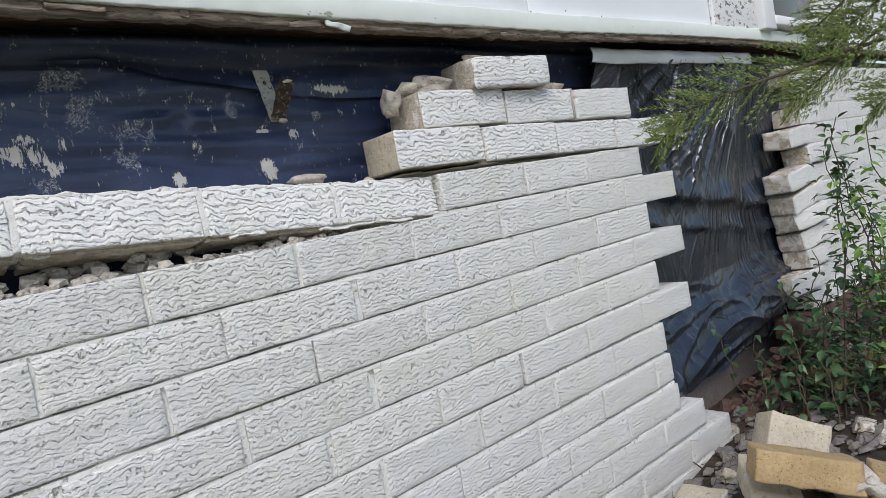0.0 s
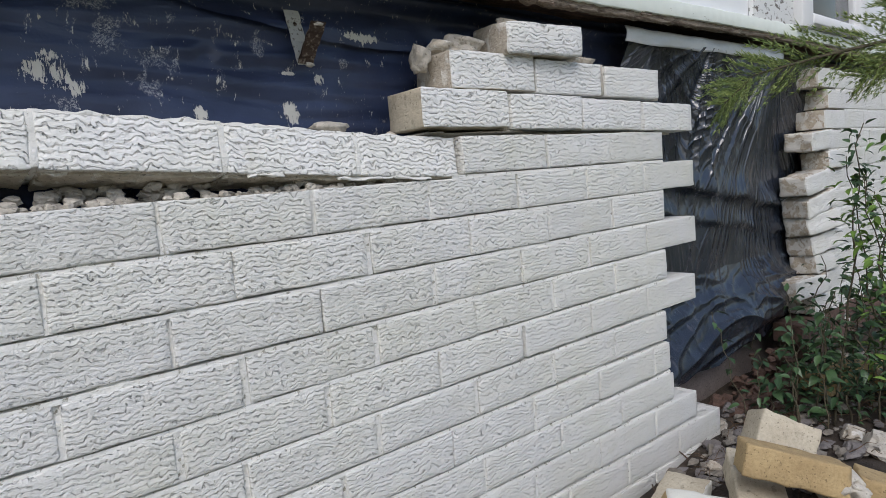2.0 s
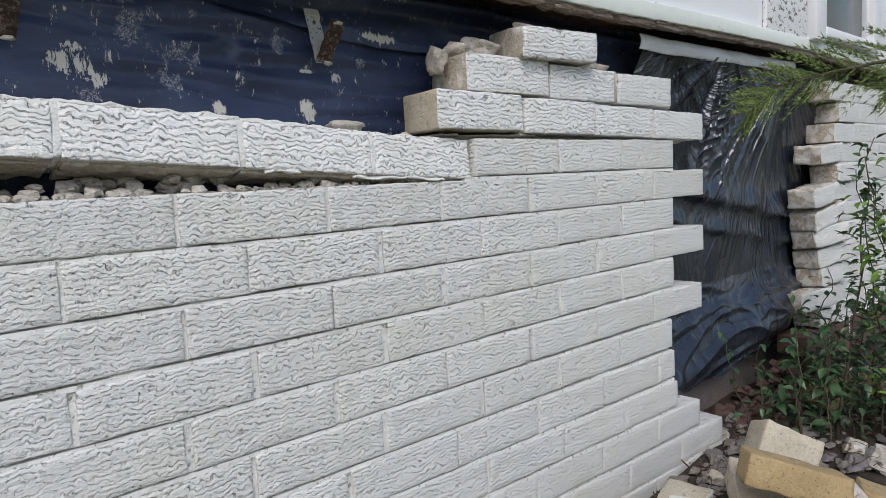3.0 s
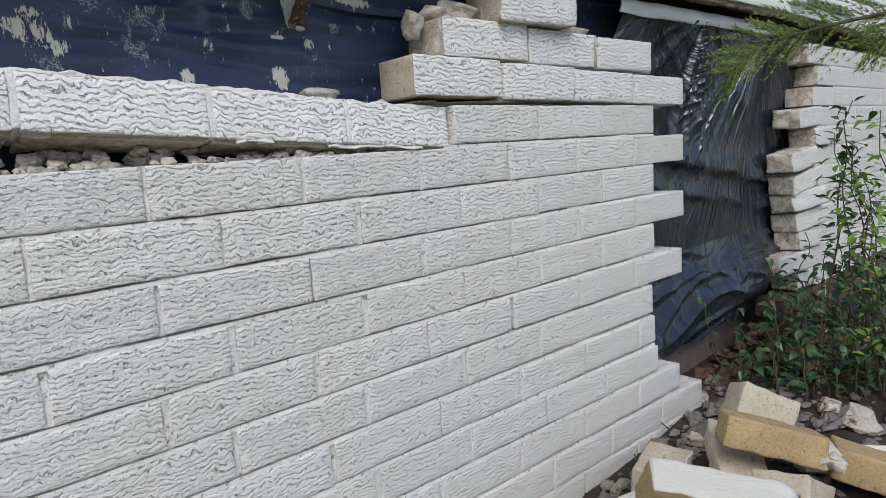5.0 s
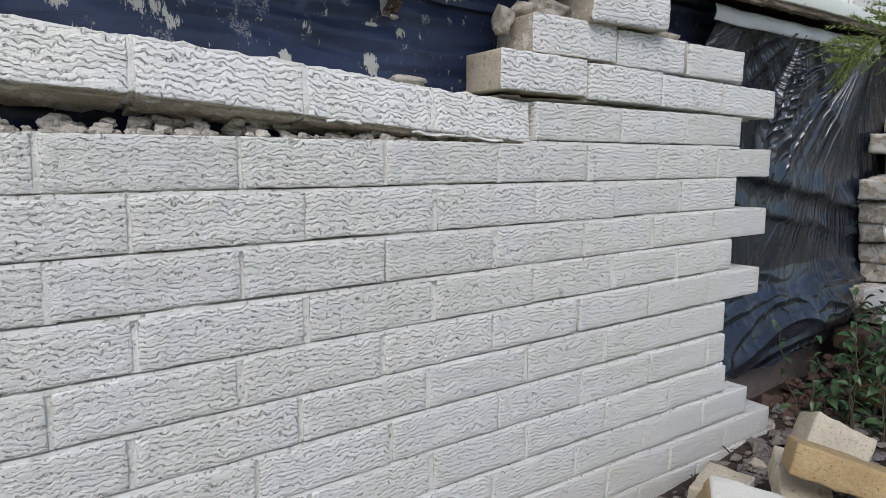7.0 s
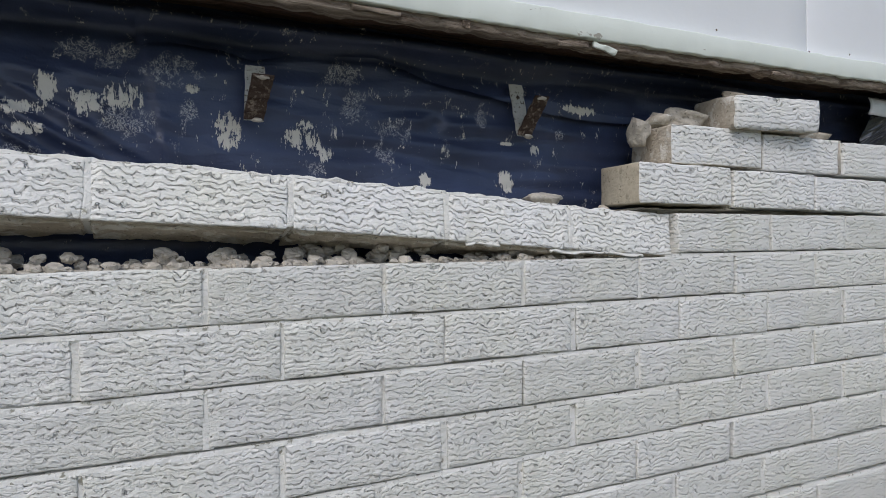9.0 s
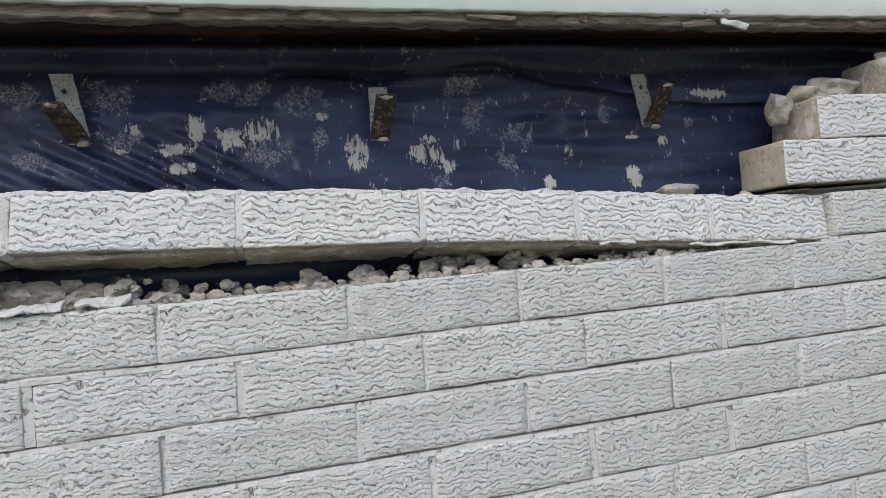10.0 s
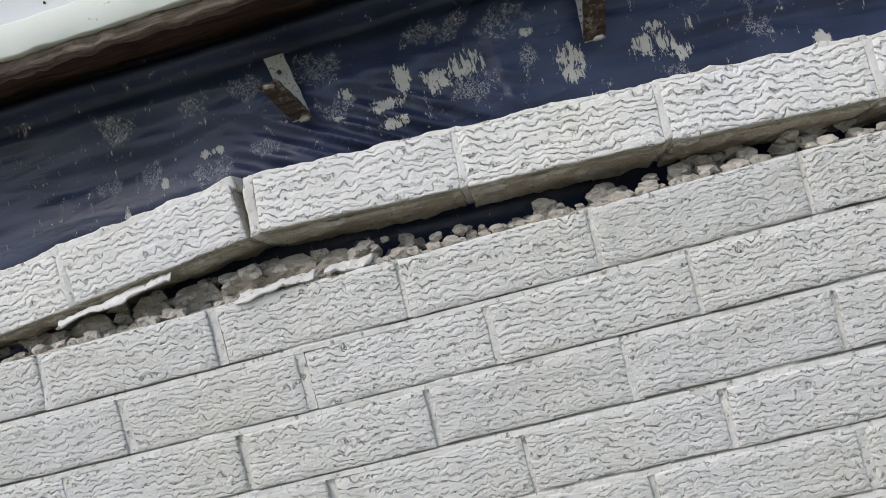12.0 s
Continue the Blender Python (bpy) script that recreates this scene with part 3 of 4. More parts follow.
STRAP = metal_strap("dull_strap", (0.50, 0.50, 0.47), (0.26, 0.21, 0.16), 0.1, -0.08)
RUST = metal_strap("rusty_strap", (0.055, 0.032, 0.022), (0.34, 0.28, 0.22), 0.1, -0.03)
LEAF = leaf_green("leaf_dark", (0.030, 0.070, 0.030), (0.075, 0.140, 0.055))
LEAF_LIGHT = leaf_green("leaf_light", (0.10, 0.20, 0.035), (0.20, 0.32, 0.06))
STEM = old_wood("stem_bark", (0.12, 0.10, 0.06), (0.06, 0.05, 0.03))
NEEDLE = needle_green()
FRAME = peeling_white("window_white", (0.80, 0.80, 0.80), 0.01)
GLASS = Nodes("window_glass", 0.12).done((0.10, 0.11, 0.12))


# ---- loose courses above the crack ----
def build_loose():
    rows = [
        (course_z(-1), -0.004, [(0.315, 0.514), (0.514, 0.721), (0.721, 0.936), (0.936, 1.148)], 0.6),
        (0.9185, 0.002, [(0.385, 0.594), (0.594, 0.800), (0.808, 1.013)], -0.4),
    ]
    for z, y, bricks, lean in rows:
        course = base_empty("loose_course", "white-painted bricks cracked loose above the open joint", "brick course", group="loose courses")
        bm = bmesh.new()
        for i, (x0, x1) in enumerate(bricks):
            dz = -0.0012 * i if lean < 0 else 0.007 - 0.0035 * i
            lay(course, x0, x1, z + dz, PAINT_DEEP, y + random.uniform(-0.003, 0.003), (random.uniform(-1, 1), lean + random.uniform(-0.4, 0.4), random.uniform(-0.8, 0.8)), (DUSTY if lean < 0 else BUFF) if i == 0 else PAINT_DEEP)
            if i:
                strip(bm, x0 - 0.005, x0 + 0.005, z - HIGH / 2, z + HIGH / 2, 0.006, 0.008, i + z, 3)
        strip(bm, bricks[0][0] + 0.02, bricks[-1][1] - 0.02, z - HIGH / 2 - 0.009, z - HIGH / 2 + 0.002, 0.045, 0.045, z * 40)
        part("mortar", bm, LUMP, course, "broken grey mortar between the bricks")
    loose = base_empty("loose_brick", "single white-painted brick lying loose on the stepped stack", "brick", m=pose(0.612, 0.026, 0.979, 2, -1.5, -2))
    part("brick_body", block((0.200, DEEP, 0.056), 0.005, (9, 4, 4), 4.4, 0.0032, front=0, rest=1), [PAINT_DEEP, DUSTY], loose)
    # fragments lying on the stack: x, y, z, size, squash
    for i, (x, y, z, r, sq) in enumerate(((0.462, 0.052, 0.972, 0.040, (1.35, 0.9, 0.62)), (0.420, 0.052, 0.960, 0.040, (1.0, 1, 0.62)), (0.368, 0.055, 0.944, 0.030, (0.6, 1.2, 1.1)),
                                          (0.585, 0.030, 1.010, 0.036, (1.7, 0.7, 0.35)), (0.645, 0.024, 1.010, 0.026, (1.5, 0.7, 0.35)), (0.77, 0.05, 0.962, 0.040, (1.8, 0.8, 0.5)),
                                          (1.035, 0.05, 0.905, 0.034, (0.9, 1.0, 1.0)), (0.292, 0.05, 0.819, 0.010, (1, 1, 0.8)), (0.19, 0.06, 0.834, 0.024, (1.6, 1, 0.5)))):
        bm = bmesh.new()
        lump(bm, (0, 0, 0), r, i * 1.31 + 0.4, sq, 3)
        thing("mortar_fragment", bm, DUSTY if i % 2 else LUMP, "crumbled buff mortar fragment lying on broken bricks", "mortar fragment", group="mortar fragments", m=pose(x, y, z))


build_loose()


# ---- rubble inside the open crack ----
def build_crack():
    random.seed(5)
    bm = bmesh.new()
    for i in range(170):
        # ragged bedding mortar left on the course below
        x = random.uniform(-1.2, 0.38)
        lump(bm, (x, random.uniform(0.010, 0.04), 0.742), random.uniform(0.008, 0.014), i * 0.37, (2.2, 1.2, 0.35), 1)
    for i in range(270):
        x = random.uniform(-1.15, 0.34)
        r = random.choice((0.003, 0.004, 0.005, 0.006, 0.007, 0.009))
        room = 0.030 * (1 - max(0.0, (x + 0.1) / 0.5)) if x > -0.1 else 0.030
        r = min(r, 0.3 * room + 0.002)
        lump(bm, (x, random.uniform(0.009, 0.036), 0.743 + r * random.uniform(0.3, 0.7)), r * 1.25, i * 0.77, (1.2, 1, 0.85), 2)
    for i in range(150):
        # a looser heap further in, low where the crack stands open
        x = random.uniform(-1.1, 0.30)
        gap = math.exp(-((x + 0.36) / 0.13) ** 2)
        top = (0.030 if x < -0.2 else 0.030 * max(0.12, (0.36 - x) / 0.56)) * (1.0 - 0.75 * gap)
        r = random.uniform(0.006, 0.014) * (1.0 - 0.4 * gap)
        lump(bm, (x, random.uniform(0.030, 0.080), 0.744 + top * random.random()), min(r, 0.004 + top * 0.5), i * 0.53, (1.3, 1, 0.9), 2)
    thing("mortar_rubble", bm, LUMP, "pale crumbs of broken mortar along the open crack", "rubble", "stuff", smooth=False)
    # larger lumps that still bridge the crack
    for i, (x, r) in enumerate(((-0.93, 0.016), (-0.86, 0.018), (-0.79, 0.019), (-0.73, 0.021), (-0.67, 0.023), (-0.615, 0.022), (-0.565, 0.018), (-0.53, 0.020), (-0.33, 0.015), (-0.27, 0.014), (-0.19, 0.014), (-0.12, 0.013))):
        bm = bmesh.new()
        lump(bm, (0, 0, 0), r, i * 0.93 + 2, (1.9 if i < 7 else 1.2, 0.9, 1.05), 3)
        thing("mortar_chunk", bm, DUSTY if i < 7 else LUMP, "crumbling mortar chunk bridging the open crack", "mortar chunk", group="mortar chunks", smooth=False, m=pose(x, 0.052 if i < 7 else 0.04, 0.743 + r * 0.75))
    # sheets of paint and mortar skin that have peeled away
    for x, y, z, sx, sy, rx, ry, seed in ((-0.625, 0.008, 0.748, 0.09, 0.022, 16, -3, 1.0), (-0.545, 0.012, 0.750, 0.05, 0.02, 18, 4, 2.0), (-0.80, 0.003, 0.778, 0.14, 0.012, 40, -8, 3.0), (0.24, 0.004, 0.7515, 0.17, 0.012, 30, 4, 4.0), (0.05, 0.004, 0.766, 0.05, 0.01, 30, 4, 5.0)):
        bm = block((sx, sy, 0.003), 0.001, (24, 4, 1), seed, 0.0045)
        thing("paint_flake", bm, MORTAR, "peeled white flake of paint and mortar skin", "paint flake", group="paint flakes", m=pose(x, y, z, rx, ry, 0))


build_crack()


def build_chips():
    """Splinters and curled paint along the rotten rim."""
    for x, z, sx, sz, ry, seed in ((0.245, 1.038, 0.042, 0.009, 9, 1.5), (0.19, 1.038, 0.05, 0.008, -3, 2.5), (0.02, 1.042, 0.012, 0.010, 0, 3.5), (-0.46, 1.044, 0.03, 0.006, 4, 4.5), (0.62, 1.036, 0.045, 0.007, 2, 5.5), (0.95, 1.046, 0.04, 0.006, -2, 6.5), (-0.10, 1.042, 0.06, 0.006, 1, 7.5)):
        bm = block((sx, 0.006, sz), 0.0015, (10, 1, 3), seed, 0.003)
        thing("paint_chip", bm, TRIM if seed < 2 else RIM, "curled chip of paint and wood on the rotten rim", "paint chip", group="paint chips", m=pose(x, -0.0125, z + 0.004 + sag(x), 12, ry, 0))


build_chips()


# ---- overlapping upper paper and wall ties ----
def build_lap():
    edge = [(-0.356, 1.009), (-0.319, 1.019), (-0.258, 1.015), (-0.22, 1.006), (-0.176, 1.021), (-0.148, 1.031), (-0.116, 1.025), (-0.051, 1.027), (0.03, 1.004), (0.087, 0.993), (0.151, 0.984), (0.223, 0.974), (0.302, 0.968), (0.6, 0.97), (1.152, 0.98)]
    bm = bmesh.new()
    xs = [-0.358 + 1.5 * i / 400 for i in range(401)]
    rows = []
    for j in range(13):
        v = j / 12
        row = []
        for x in xs:
            low = float(np.interp(x, [e[0] for e in edge], [e[1] for e in edge])) + 0.002 * noise.noise(Vector((x * 40, 1, 1)))
            z = low + (1.066 - low) * (1 - v)
            y = paper_depth(x, z) - 0.004 - 0.010 * v ** 3 * (1.0 + noise.noise(Vector((x * 9, 4, 2)))) - 0.004 * noise.noise(Vector((x * 12, z * 50, 8)))
            row.append(bm.verts.new((x, y, z)))
        rows.append(row)
    for a, b in zip(rows, rows[1:]):
        for i in range(len(xs) - 1):
            bm.faces.new((a[i], a[i + 1], b[i + 1], b[i]))
    thing("paper_lap", bm, TAR, "torn overlapping edge of black tar paper under the sill", "building paper", "structure")


build_lap()


def ribbon(bm, points, width, thick, side=Vector((1, 0, 0))):
    """A flat metal strip along points, corrugated a little."""
    rings = []
    for i, p in enumerate(points):
        p = Vector(p)
        q = Vector(points[min(i + 1, len(points) - 1)]) - Vector(points[max(i - 1, 0)])
        n = q.normalized().cross(side).normalized()
        w = width * (1 + 0.10 * noise.noise(p * 90))
        wave = n * 0.0012 * math.sin(i * 2.2)
        rings.append([bm.verts.new(p + wave + side * a * w / 2 + n * b * thick / 2) for a, b in ((-1, -1), (1, -1), (1, 1), (-1, 1))])
    for a, b in zip(rings, rings[1:]):
        for i in range(4):
            bm.faces.new((a[i], a[(i + 1) % 4], b[(i + 1) % 4], b[i]))
    bm.faces.new(rings[0]), bm.faces.new(rings[-1])


def build_ties():
    # plate top x and z, plate foot x and z, tab tip x, y and z
    for tx, tz, fx, fz, px, py, pz in ((-0.592, 1.016, -0.577, 0.933, -0.591, 0.055, 0.967), (-0.221, 0.996, -0.224, 0.926, -0.22, 0.055, 0.97), (0.169, 1.011, 0.184, 0.932, 0.183, 0.055, 0.981)):
        tie = base_empty("wall_tie", "bent corrugated metal wall tie nailed over tar paper", "wall tie", group="wall ties")
        bm = bmesh.new()
        y = PAPER_Y - 0.024
        ribbon(bm, [(tx + (fx - tx) * i / 9, y, tz + (fz - tz) * i / 9) for i in range(10)], 0.024, 0.0016)
        part("plate", bm, STRAP, tie, "dull pale metal plate", smooth=False)
        bm = bmesh.new()
        ribbon(bm, [(fx + (px - fx) * i / 10, y - 0.002 + (py - y) * i / 10, fz + 0.002 + (pz - fz) * (i / 10) ** 0.9) for i in range(11)], 0.025, 0.003)
        part("tab", bm, RUST, tie, "dark rusty tab caked with mortar", smooth=False)
        bm = bmesh.new()
        lump(bm, (px, py, pz), 0.007, tx * 9, (1.5, 0.8, 0.6), 2)
        part("mortar_bit", bm, LUMP, tie)
        bm = bmesh.new()
        lump(bm, (fx + 0.005, y - 0.006, fz), 0.008, fx * 7, (1.3, 0.7, 0.6), 2)
        part("mortar_bit", bm, LUMP, tie)
        bm = bmesh.new()
        lump(bm, (tx + 0.2 * (fx - tx), y - 0.003, tz + 0.25 * (fz - tz)), 0.004, 1, (1, 0.5, 1), 2)
        part("nail", bm, RUST, tie)


build_ties()


# ---- plastic sheet over the hole ----
def ridge(v):
    """Sharp creases where smooth noise crosses nought."""
    return (1.0 - min(1.0, abs(noise.noise(v)) * 3.0)) ** 1.4


def sheet_y(x, z):
    """Pleats that fan out from the tacks, a slumped fold half way down, and a crumpled roll lying at the foot."""
    low = 1.045 - z
    p = 0.0
    for tack, amp, count, wide in ((1.08, 0.026, 5, 0.24), (1.36, 0.022, 5, 0.22), (1.78, 0.013, 6, 0.55)):
        ang = math.atan2(x - tack, 0.03 + max(0.0, low))
        near = math.exp(-((x - tack) / wide) ** 2) * min(1.0, 0.25 + low / 0.15) * math.exp(-(max(0.0, low) / 0.42) ** 3)
        p -= amp * near * ridge(Vector((ang * count * 0.8, tack * 9, low * 0.8)))
        p -= 0.3 * amp * near * min(1.0, low / 0.3) * ridge(Vector((ang * count * 1.9, tack * 5 + 3, low * 1.2)))
    # slack cloth between the tacks
    p += 0.022 * noise.noise(Vector((x * 5, z * 2.2, 5)))
    p -= 0.012 * ridge(Vector((x * 5 + z * 1.4, z * 0.8, 3))) * math.exp(-((z - 0.72) / 0.22) ** 2)
    # the slumped fold, ragged along its length
    line = 0.655 - 0.16 * (x - 1.4) + 0.035 * noise.noise(Vector((x * 7, 1, 8)))
    p -= 0.030 * math.exp(-(max(0.0, z - line) / 0.045) ** 2) * math.exp(-(max(0.0, line - z) / 0.012) ** 2) * (0.6 + noise.noise(Vector((x * 9, 4, 4))))
    line -= 0.085
    p -= 0.014 * math.exp(-(max(0.0, z - line) / 0.030) ** 2) * math.exp(-(max(0.0, line - z) / 0.010) ** 2) * (0.6 + noise.noise(Vector((x * 8, 9, 4))))
    # the roll at the foot
    crum = max(0.0, min(1.0, (0.42 - z) / 0.06))
    rise = 0.045 * (x - 1.4) / 0.4
    p -= crum * (0.016 * ridge(Vector((x * 3.5, (z - rise) * 15, 9))) + 0.006 * ridge(Vector((x * 11, (z - rise) * 26, 19))) * min(1.0, max(0.0, (z - 0.24) / 0.05)))
    ledge = math.exp(-((z - 0.235 - rise) / 0.080) ** 2)
    free = max(0.0, min(1.0, (x - 1.17) / 0.12))
    return 0.122 - 0.060 * ledge - 0.072 * math.exp(-max(0.0, 1.03 - z) / (0.08 + 0.12 * free)) + p


def build_sheet():
    sheet = base_empty("plastic_sheet", "wrinkled glossy black plastic sheet tacked over the hole", "plastic sheet")
    bm = bmesh.new()
    nx, nz = 440, 260
    rows = []
    for j in range(nz + 1):
        row = []
        for i in range(nx + 1):
            x = 0.99 + 1.10 * i / nx
            foot = 0.172 - 0.03 * math.sin(min(1.0, max(0.0, (x - 1.15) / 0.62)) * math.pi) + 0.008 * noise.noise(Vector((x * 6, 2, 2)))
            z = 1.025 + (foot - 1.025) * j / nz
            y = sheet_y(x, z)
            row.append(bm.verts.new((x, min(y, 0.155), z)))
        rows.append(row)
    for a, b in zip(rows, rows[1:]):
        for i in range(nx):
            bm.faces.new((a[i], a[i + 1], b[i + 1], b[i]))
    part("sheet", bm, PLASTIC, sheet)
    bm = bmesh.new()
    rows = []
    for j in range(7):
        row = []
        for i in range(91):
            x = 0.945 + 0.86 * i / 90
            z = 1.047 + 0.012 * max(0.0, x - 1.1) - 0.034 * j / 6 + 0.003 * noise.noise(Vector((x * 9, 1, j * 0.2)))
            row.append(bm.verts.new((x, 0.036 + 0.004 * noise.noise(Vector((x * 12, z * 40, 3))) - 0.004 * math.sin(j / 6 * 3.1), z)))
        rows.append(row)
    for a, b in zip(rows, rows[1:]):
        for i in range(90):
            bm.faces.new((a[i], a[i + 1], b[i + 1], b[i]))
    ob = part("top_band", bm, FILM, sheet, "dull grey folded band along the top edge")
    ob.modifiers.new("thick", "SOLIDIFY").thickness = 0.002


build_sheet()


# ---- window in the siding ----
def build_window():
    win = base_empty("window_1", "white-framed house window with a grey screened pane", "window", "structure", m=pose(0.025, 0, 0))
    part("pane", block((0.46, 0.006, 0.84), 0.001, (2, 1, 2), 0, 0, centre=(2.04, -0.004, 1.56)), GLASS, win)
    for x, w in ((1.775, 0.085), (2.30, 0.085)):
        part("window_frame", block((w, 0.045, 0.90), 0.004, (1, 1, 6), x, 0.0006, centre=(x, -0.018, 1.555)), FRAME, win)
        part("window_frame", block((0.022, 0.022, 0.84), 0.002, (1, 1, 4), x, 0.0004, centre=(x + (0.046 if x < 2 else -0.046), -0.012, 1.555)), FRAME, win)
    part("window_frame", block((0.44, 0.045, 0.06), 0.004, (6, 1, 1), 3, 0.0006, centre=(2.04, -0.018, 1.975)), FRAME, win)
    part("window_sill", block((0.46, 0.050, 0.030), 0.004, (8, 1, 1), 4, 0.0008, centre=(2.04, -0.020, 1.134)), FRAME, win)
    part("interior", block((0.60, 0.02, 0.9), 0.002, (1, 1, 1), 0, 0, centre=(2.06, 0.05, 1.56)), STONE, win)


build_window()


# ---- the far end of the brick, beyond the hole ----
def build_far_wall():
    random.seed(11)
    wall = base_empty("wall_far", "white-painted brick wall with ragged exposed brick ends", "wall", "structure")
    ends = {-3: 1.99, -2: 2.074, -1: 2.034, 0: 1.915, 1: 2.037, 2: 1.866, 3: 1.893, 4: 1.907, 5: 1.93, 6: 1.94, 7: 1.81, 8: 1.92, 9: 1.80, 10: 1.86}
    tilts = {2: -7, 3: -8, 4: -5, 5: -4, 6: -4, 7: 1}
    bm = bmesh.new()
    for k, x in ends.items():
        z = course_z(k) - 0.006
        first = True
        while x < 3.5:
            loose = first and 0 <= k <= 8
            step = LEN if not first else LEN * (1.0 if k % 2 else 0.9)
            turn = (random.uniform(-6, 5), tilts.get(k, 0) + random.uniform(-3, 3), random.uniform(-17, 2) if 2 <= k <= 7 else random.uniform(-5, 3)) if loose else (0, 0, random.uniform(-0.4, 0.4))
            raw = REDDISH if k >= 9 else LIMED
            lay(wall, x, x + step, z, PAINT if k < 9 else raw, random.uniform(-0.018, 0.004) if loose else random.uniform(-0.001, 0.001), turn, raw, worn=loose)
            if not first:
                strip(bm, x - 0.006, x + 0.006, z - HIGH / 2, z + HIGH / 2, 0.001, 0.0015, k + x, 3)
            x += step
            first = False
        if k < 9:
            strip(bm, ends[k] + 0.16, 3.5, z - HIGH / 2 - 0.009, z - HIGH / 2 + 0.001, 0.0, 0.004, k * 3.3, 60)
    part("mortar", bm, MORTAR, wall, "white-painted mortar joints", smooth=False)


build_far_wall()


# ---- fallen bricks and debris ----
def fallen(x, y, z, rx, ry, rz, length=0.197, paint=None, raw=None, chip=0.0, label="", seed=1.0, high=0.058, caked=False):
    label = label or "fallen buff brick lying in the rubble pile"
    ob = base_empty("fallen_brick", label, "brick", group="fallen bricks", m=pose(x, y, z - 0.022, rx, ry, rz))
    raw = raw or BUFF
    bm = block((length, DEEP, high), 0.004, (12, 5, 4), seed, 0.0032, front=0, rest=1)
    if chip:
        for v in bm.verts:
            # one end broken off unevenly
            cut = length / 2 - chip * (0.35 + 0.9 * noise.noise(v.co * 22 + Vector((seed, 0, 3))) + 0.5 * noise.noise(v.co * 60))
            if v.co.x > cut:
                v.co.x = cut + (v.co.x - cut) * 0.15
    part("brick_body", bm, [paint or raw, raw], ob)
    if caked:
        bm = bmesh.new()
        lump(bm, (length / 2 - chip * 0.2, 0, 0), 0.050, seed, (0.8, 1.0, 0.74), 4)
        lump(bm, (length / 2 + 0.012, -0.02, -0.008), 0.028, seed + 2, (0.9, 1.0, 0.8), 3)
        part("mortar_cake", bm, LUMP, ob, "grey mortar caked on the broken end")
    return ob


def build_rubble():
    white = "fallen brick with white paint clinging to one face"
    fallen(0.795, -0.130, 0.074, 2, 3, 16, length=0.14, high=0.080, paint=PAINT, raw=BUFF, label=white, seed=1.2)
    fallen(0.860, -0.316, 0.190, -14, 13, -58, length=0.178, raw=TAN, chip=0.03, label="long tan brick with a broken end, lying on rubble", seed=2.1, caked=True)
    fallen(1.085, -0.205, 0.140, -24, 25, -52, length=0.125, raw=BUFF, seed=3.3, high=0.088)
    fallen(0.790, -0.380, 0.130, -8, 30, 2, length=0.17, raw=BUFF, chip=0.02, seed=4.1)
    fallen(0.855, -0.255, 0.115, 8, -16, 34, raw=BUFF, seed=5.7)
    fallen(0.596, -0.336, 0.186, -62, 13, -47, length=0.235, paint=PAINT_WORN, raw=TAN, chip=0.05, label="broken white-painted brick piece, face up, in the rubble", seed=6.6)
    fallen(0.600, -0.150, 0.070, -55, -4, -14, length=0.17, paint=PAINT_WORN, raw=BUFF, chip=0.04, label=white, seed=7.9)
    fallen(0.98, -0.47, 0.125, -8, 14, -68, length=0.18, raw=TAN, chip=0.03, seed=8.8)
    fallen(1.02, -0.40, 0.110, -30, 4, -50, paint=PAINT_WORN, raw=BUFF, label=white, seed=9.1)
    fallen(0.74, -0.32, 0.075, 4, 3, 12, raw=BUFF, seed=10.3)
    fallen(0.80, -0.50, 0.080, 3, 6, -30, raw=BUFF, seed=10.9)
    fallen(1.70, -0.12, 0.105, 3, -2, -12, raw=TAN, label="yellowish brick half hidden by leaves", seed=11.4)
    fallen(1.86, -0.22, 0.075, 0, 4, 20, raw=TAN, label="yellowish brick half hidden by leaves", seed=12.4)
    random.seed(21)
    rocks = [(1.308, -0.337, 0.055), (1.139, -0.41, 0.034), (1.25, -0.30, 0.034), (1.38, -0.26, 0.040), (1.20, -0.46, 0.045), (1.45, -0.40, 0.05), (1.30, -0.18, 0.026),
             (1.02, -0.085, 0.026), (1.10, -0.06, 0.024), (1.18, -0.11, 0.026), (1.34, -0.06, 0.034), (1.27, 0.03, 0.03), (1.40, 0.05, 0.035), (1.52, 0.03, 0.045), (1.60, 0.04, 0.05), (1.68, 0.02, 0.055), (1.75, -0.03, 0.05), (1.58, -0.05, 0.04), (1.10, -0.30, 0.03)]
    for i, (x, y, r) in enumerate(rocks):
        bm = bmesh.new()
        lump(bm, (0, 0, 0), r, i * 1.7 + 0.3, (1.25, 1.0, 0.75), 3)
        thing("rubble_stone", bm, LUMP if i == 0 else REDDISH if 12 < i < 18 else (STONE, GRIT, STONE, DUSTY)[i % 4], "angular broken stone and mortar lump on the soil", "stone", group="rubble stones", smooth=False, m=pose(x, y, ground_height(x, y) + r * 0.4))
    bm, bm2 = bmesh.new(), bmesh.new()
    for i in range(900):
        x, y = random.uniform(0.45, 2.3), random.uniform(-0.62, 0.10) if i % 3 else random.uniform(-0.14, 0.03)
        if -0.01 < y and x < 1.30:
            y = -0.02 - 0.1 * random.random()
        r = random.choice((0.005, 0.007, 0.009, 0.012, 0.016, 0.02, 0.024))
        lump(bm if i % 2 else bm2, (x, y, ground_height(x, y) + r * 0.4), r, i * 0.61, (1.4, 1.0, 0.5), 1)
    for i in range(110):
        # flat spalls that have come off the bricks
        x, y = random.uniform(0.75, 1.9), random.uniform(-0.40, -0.02)
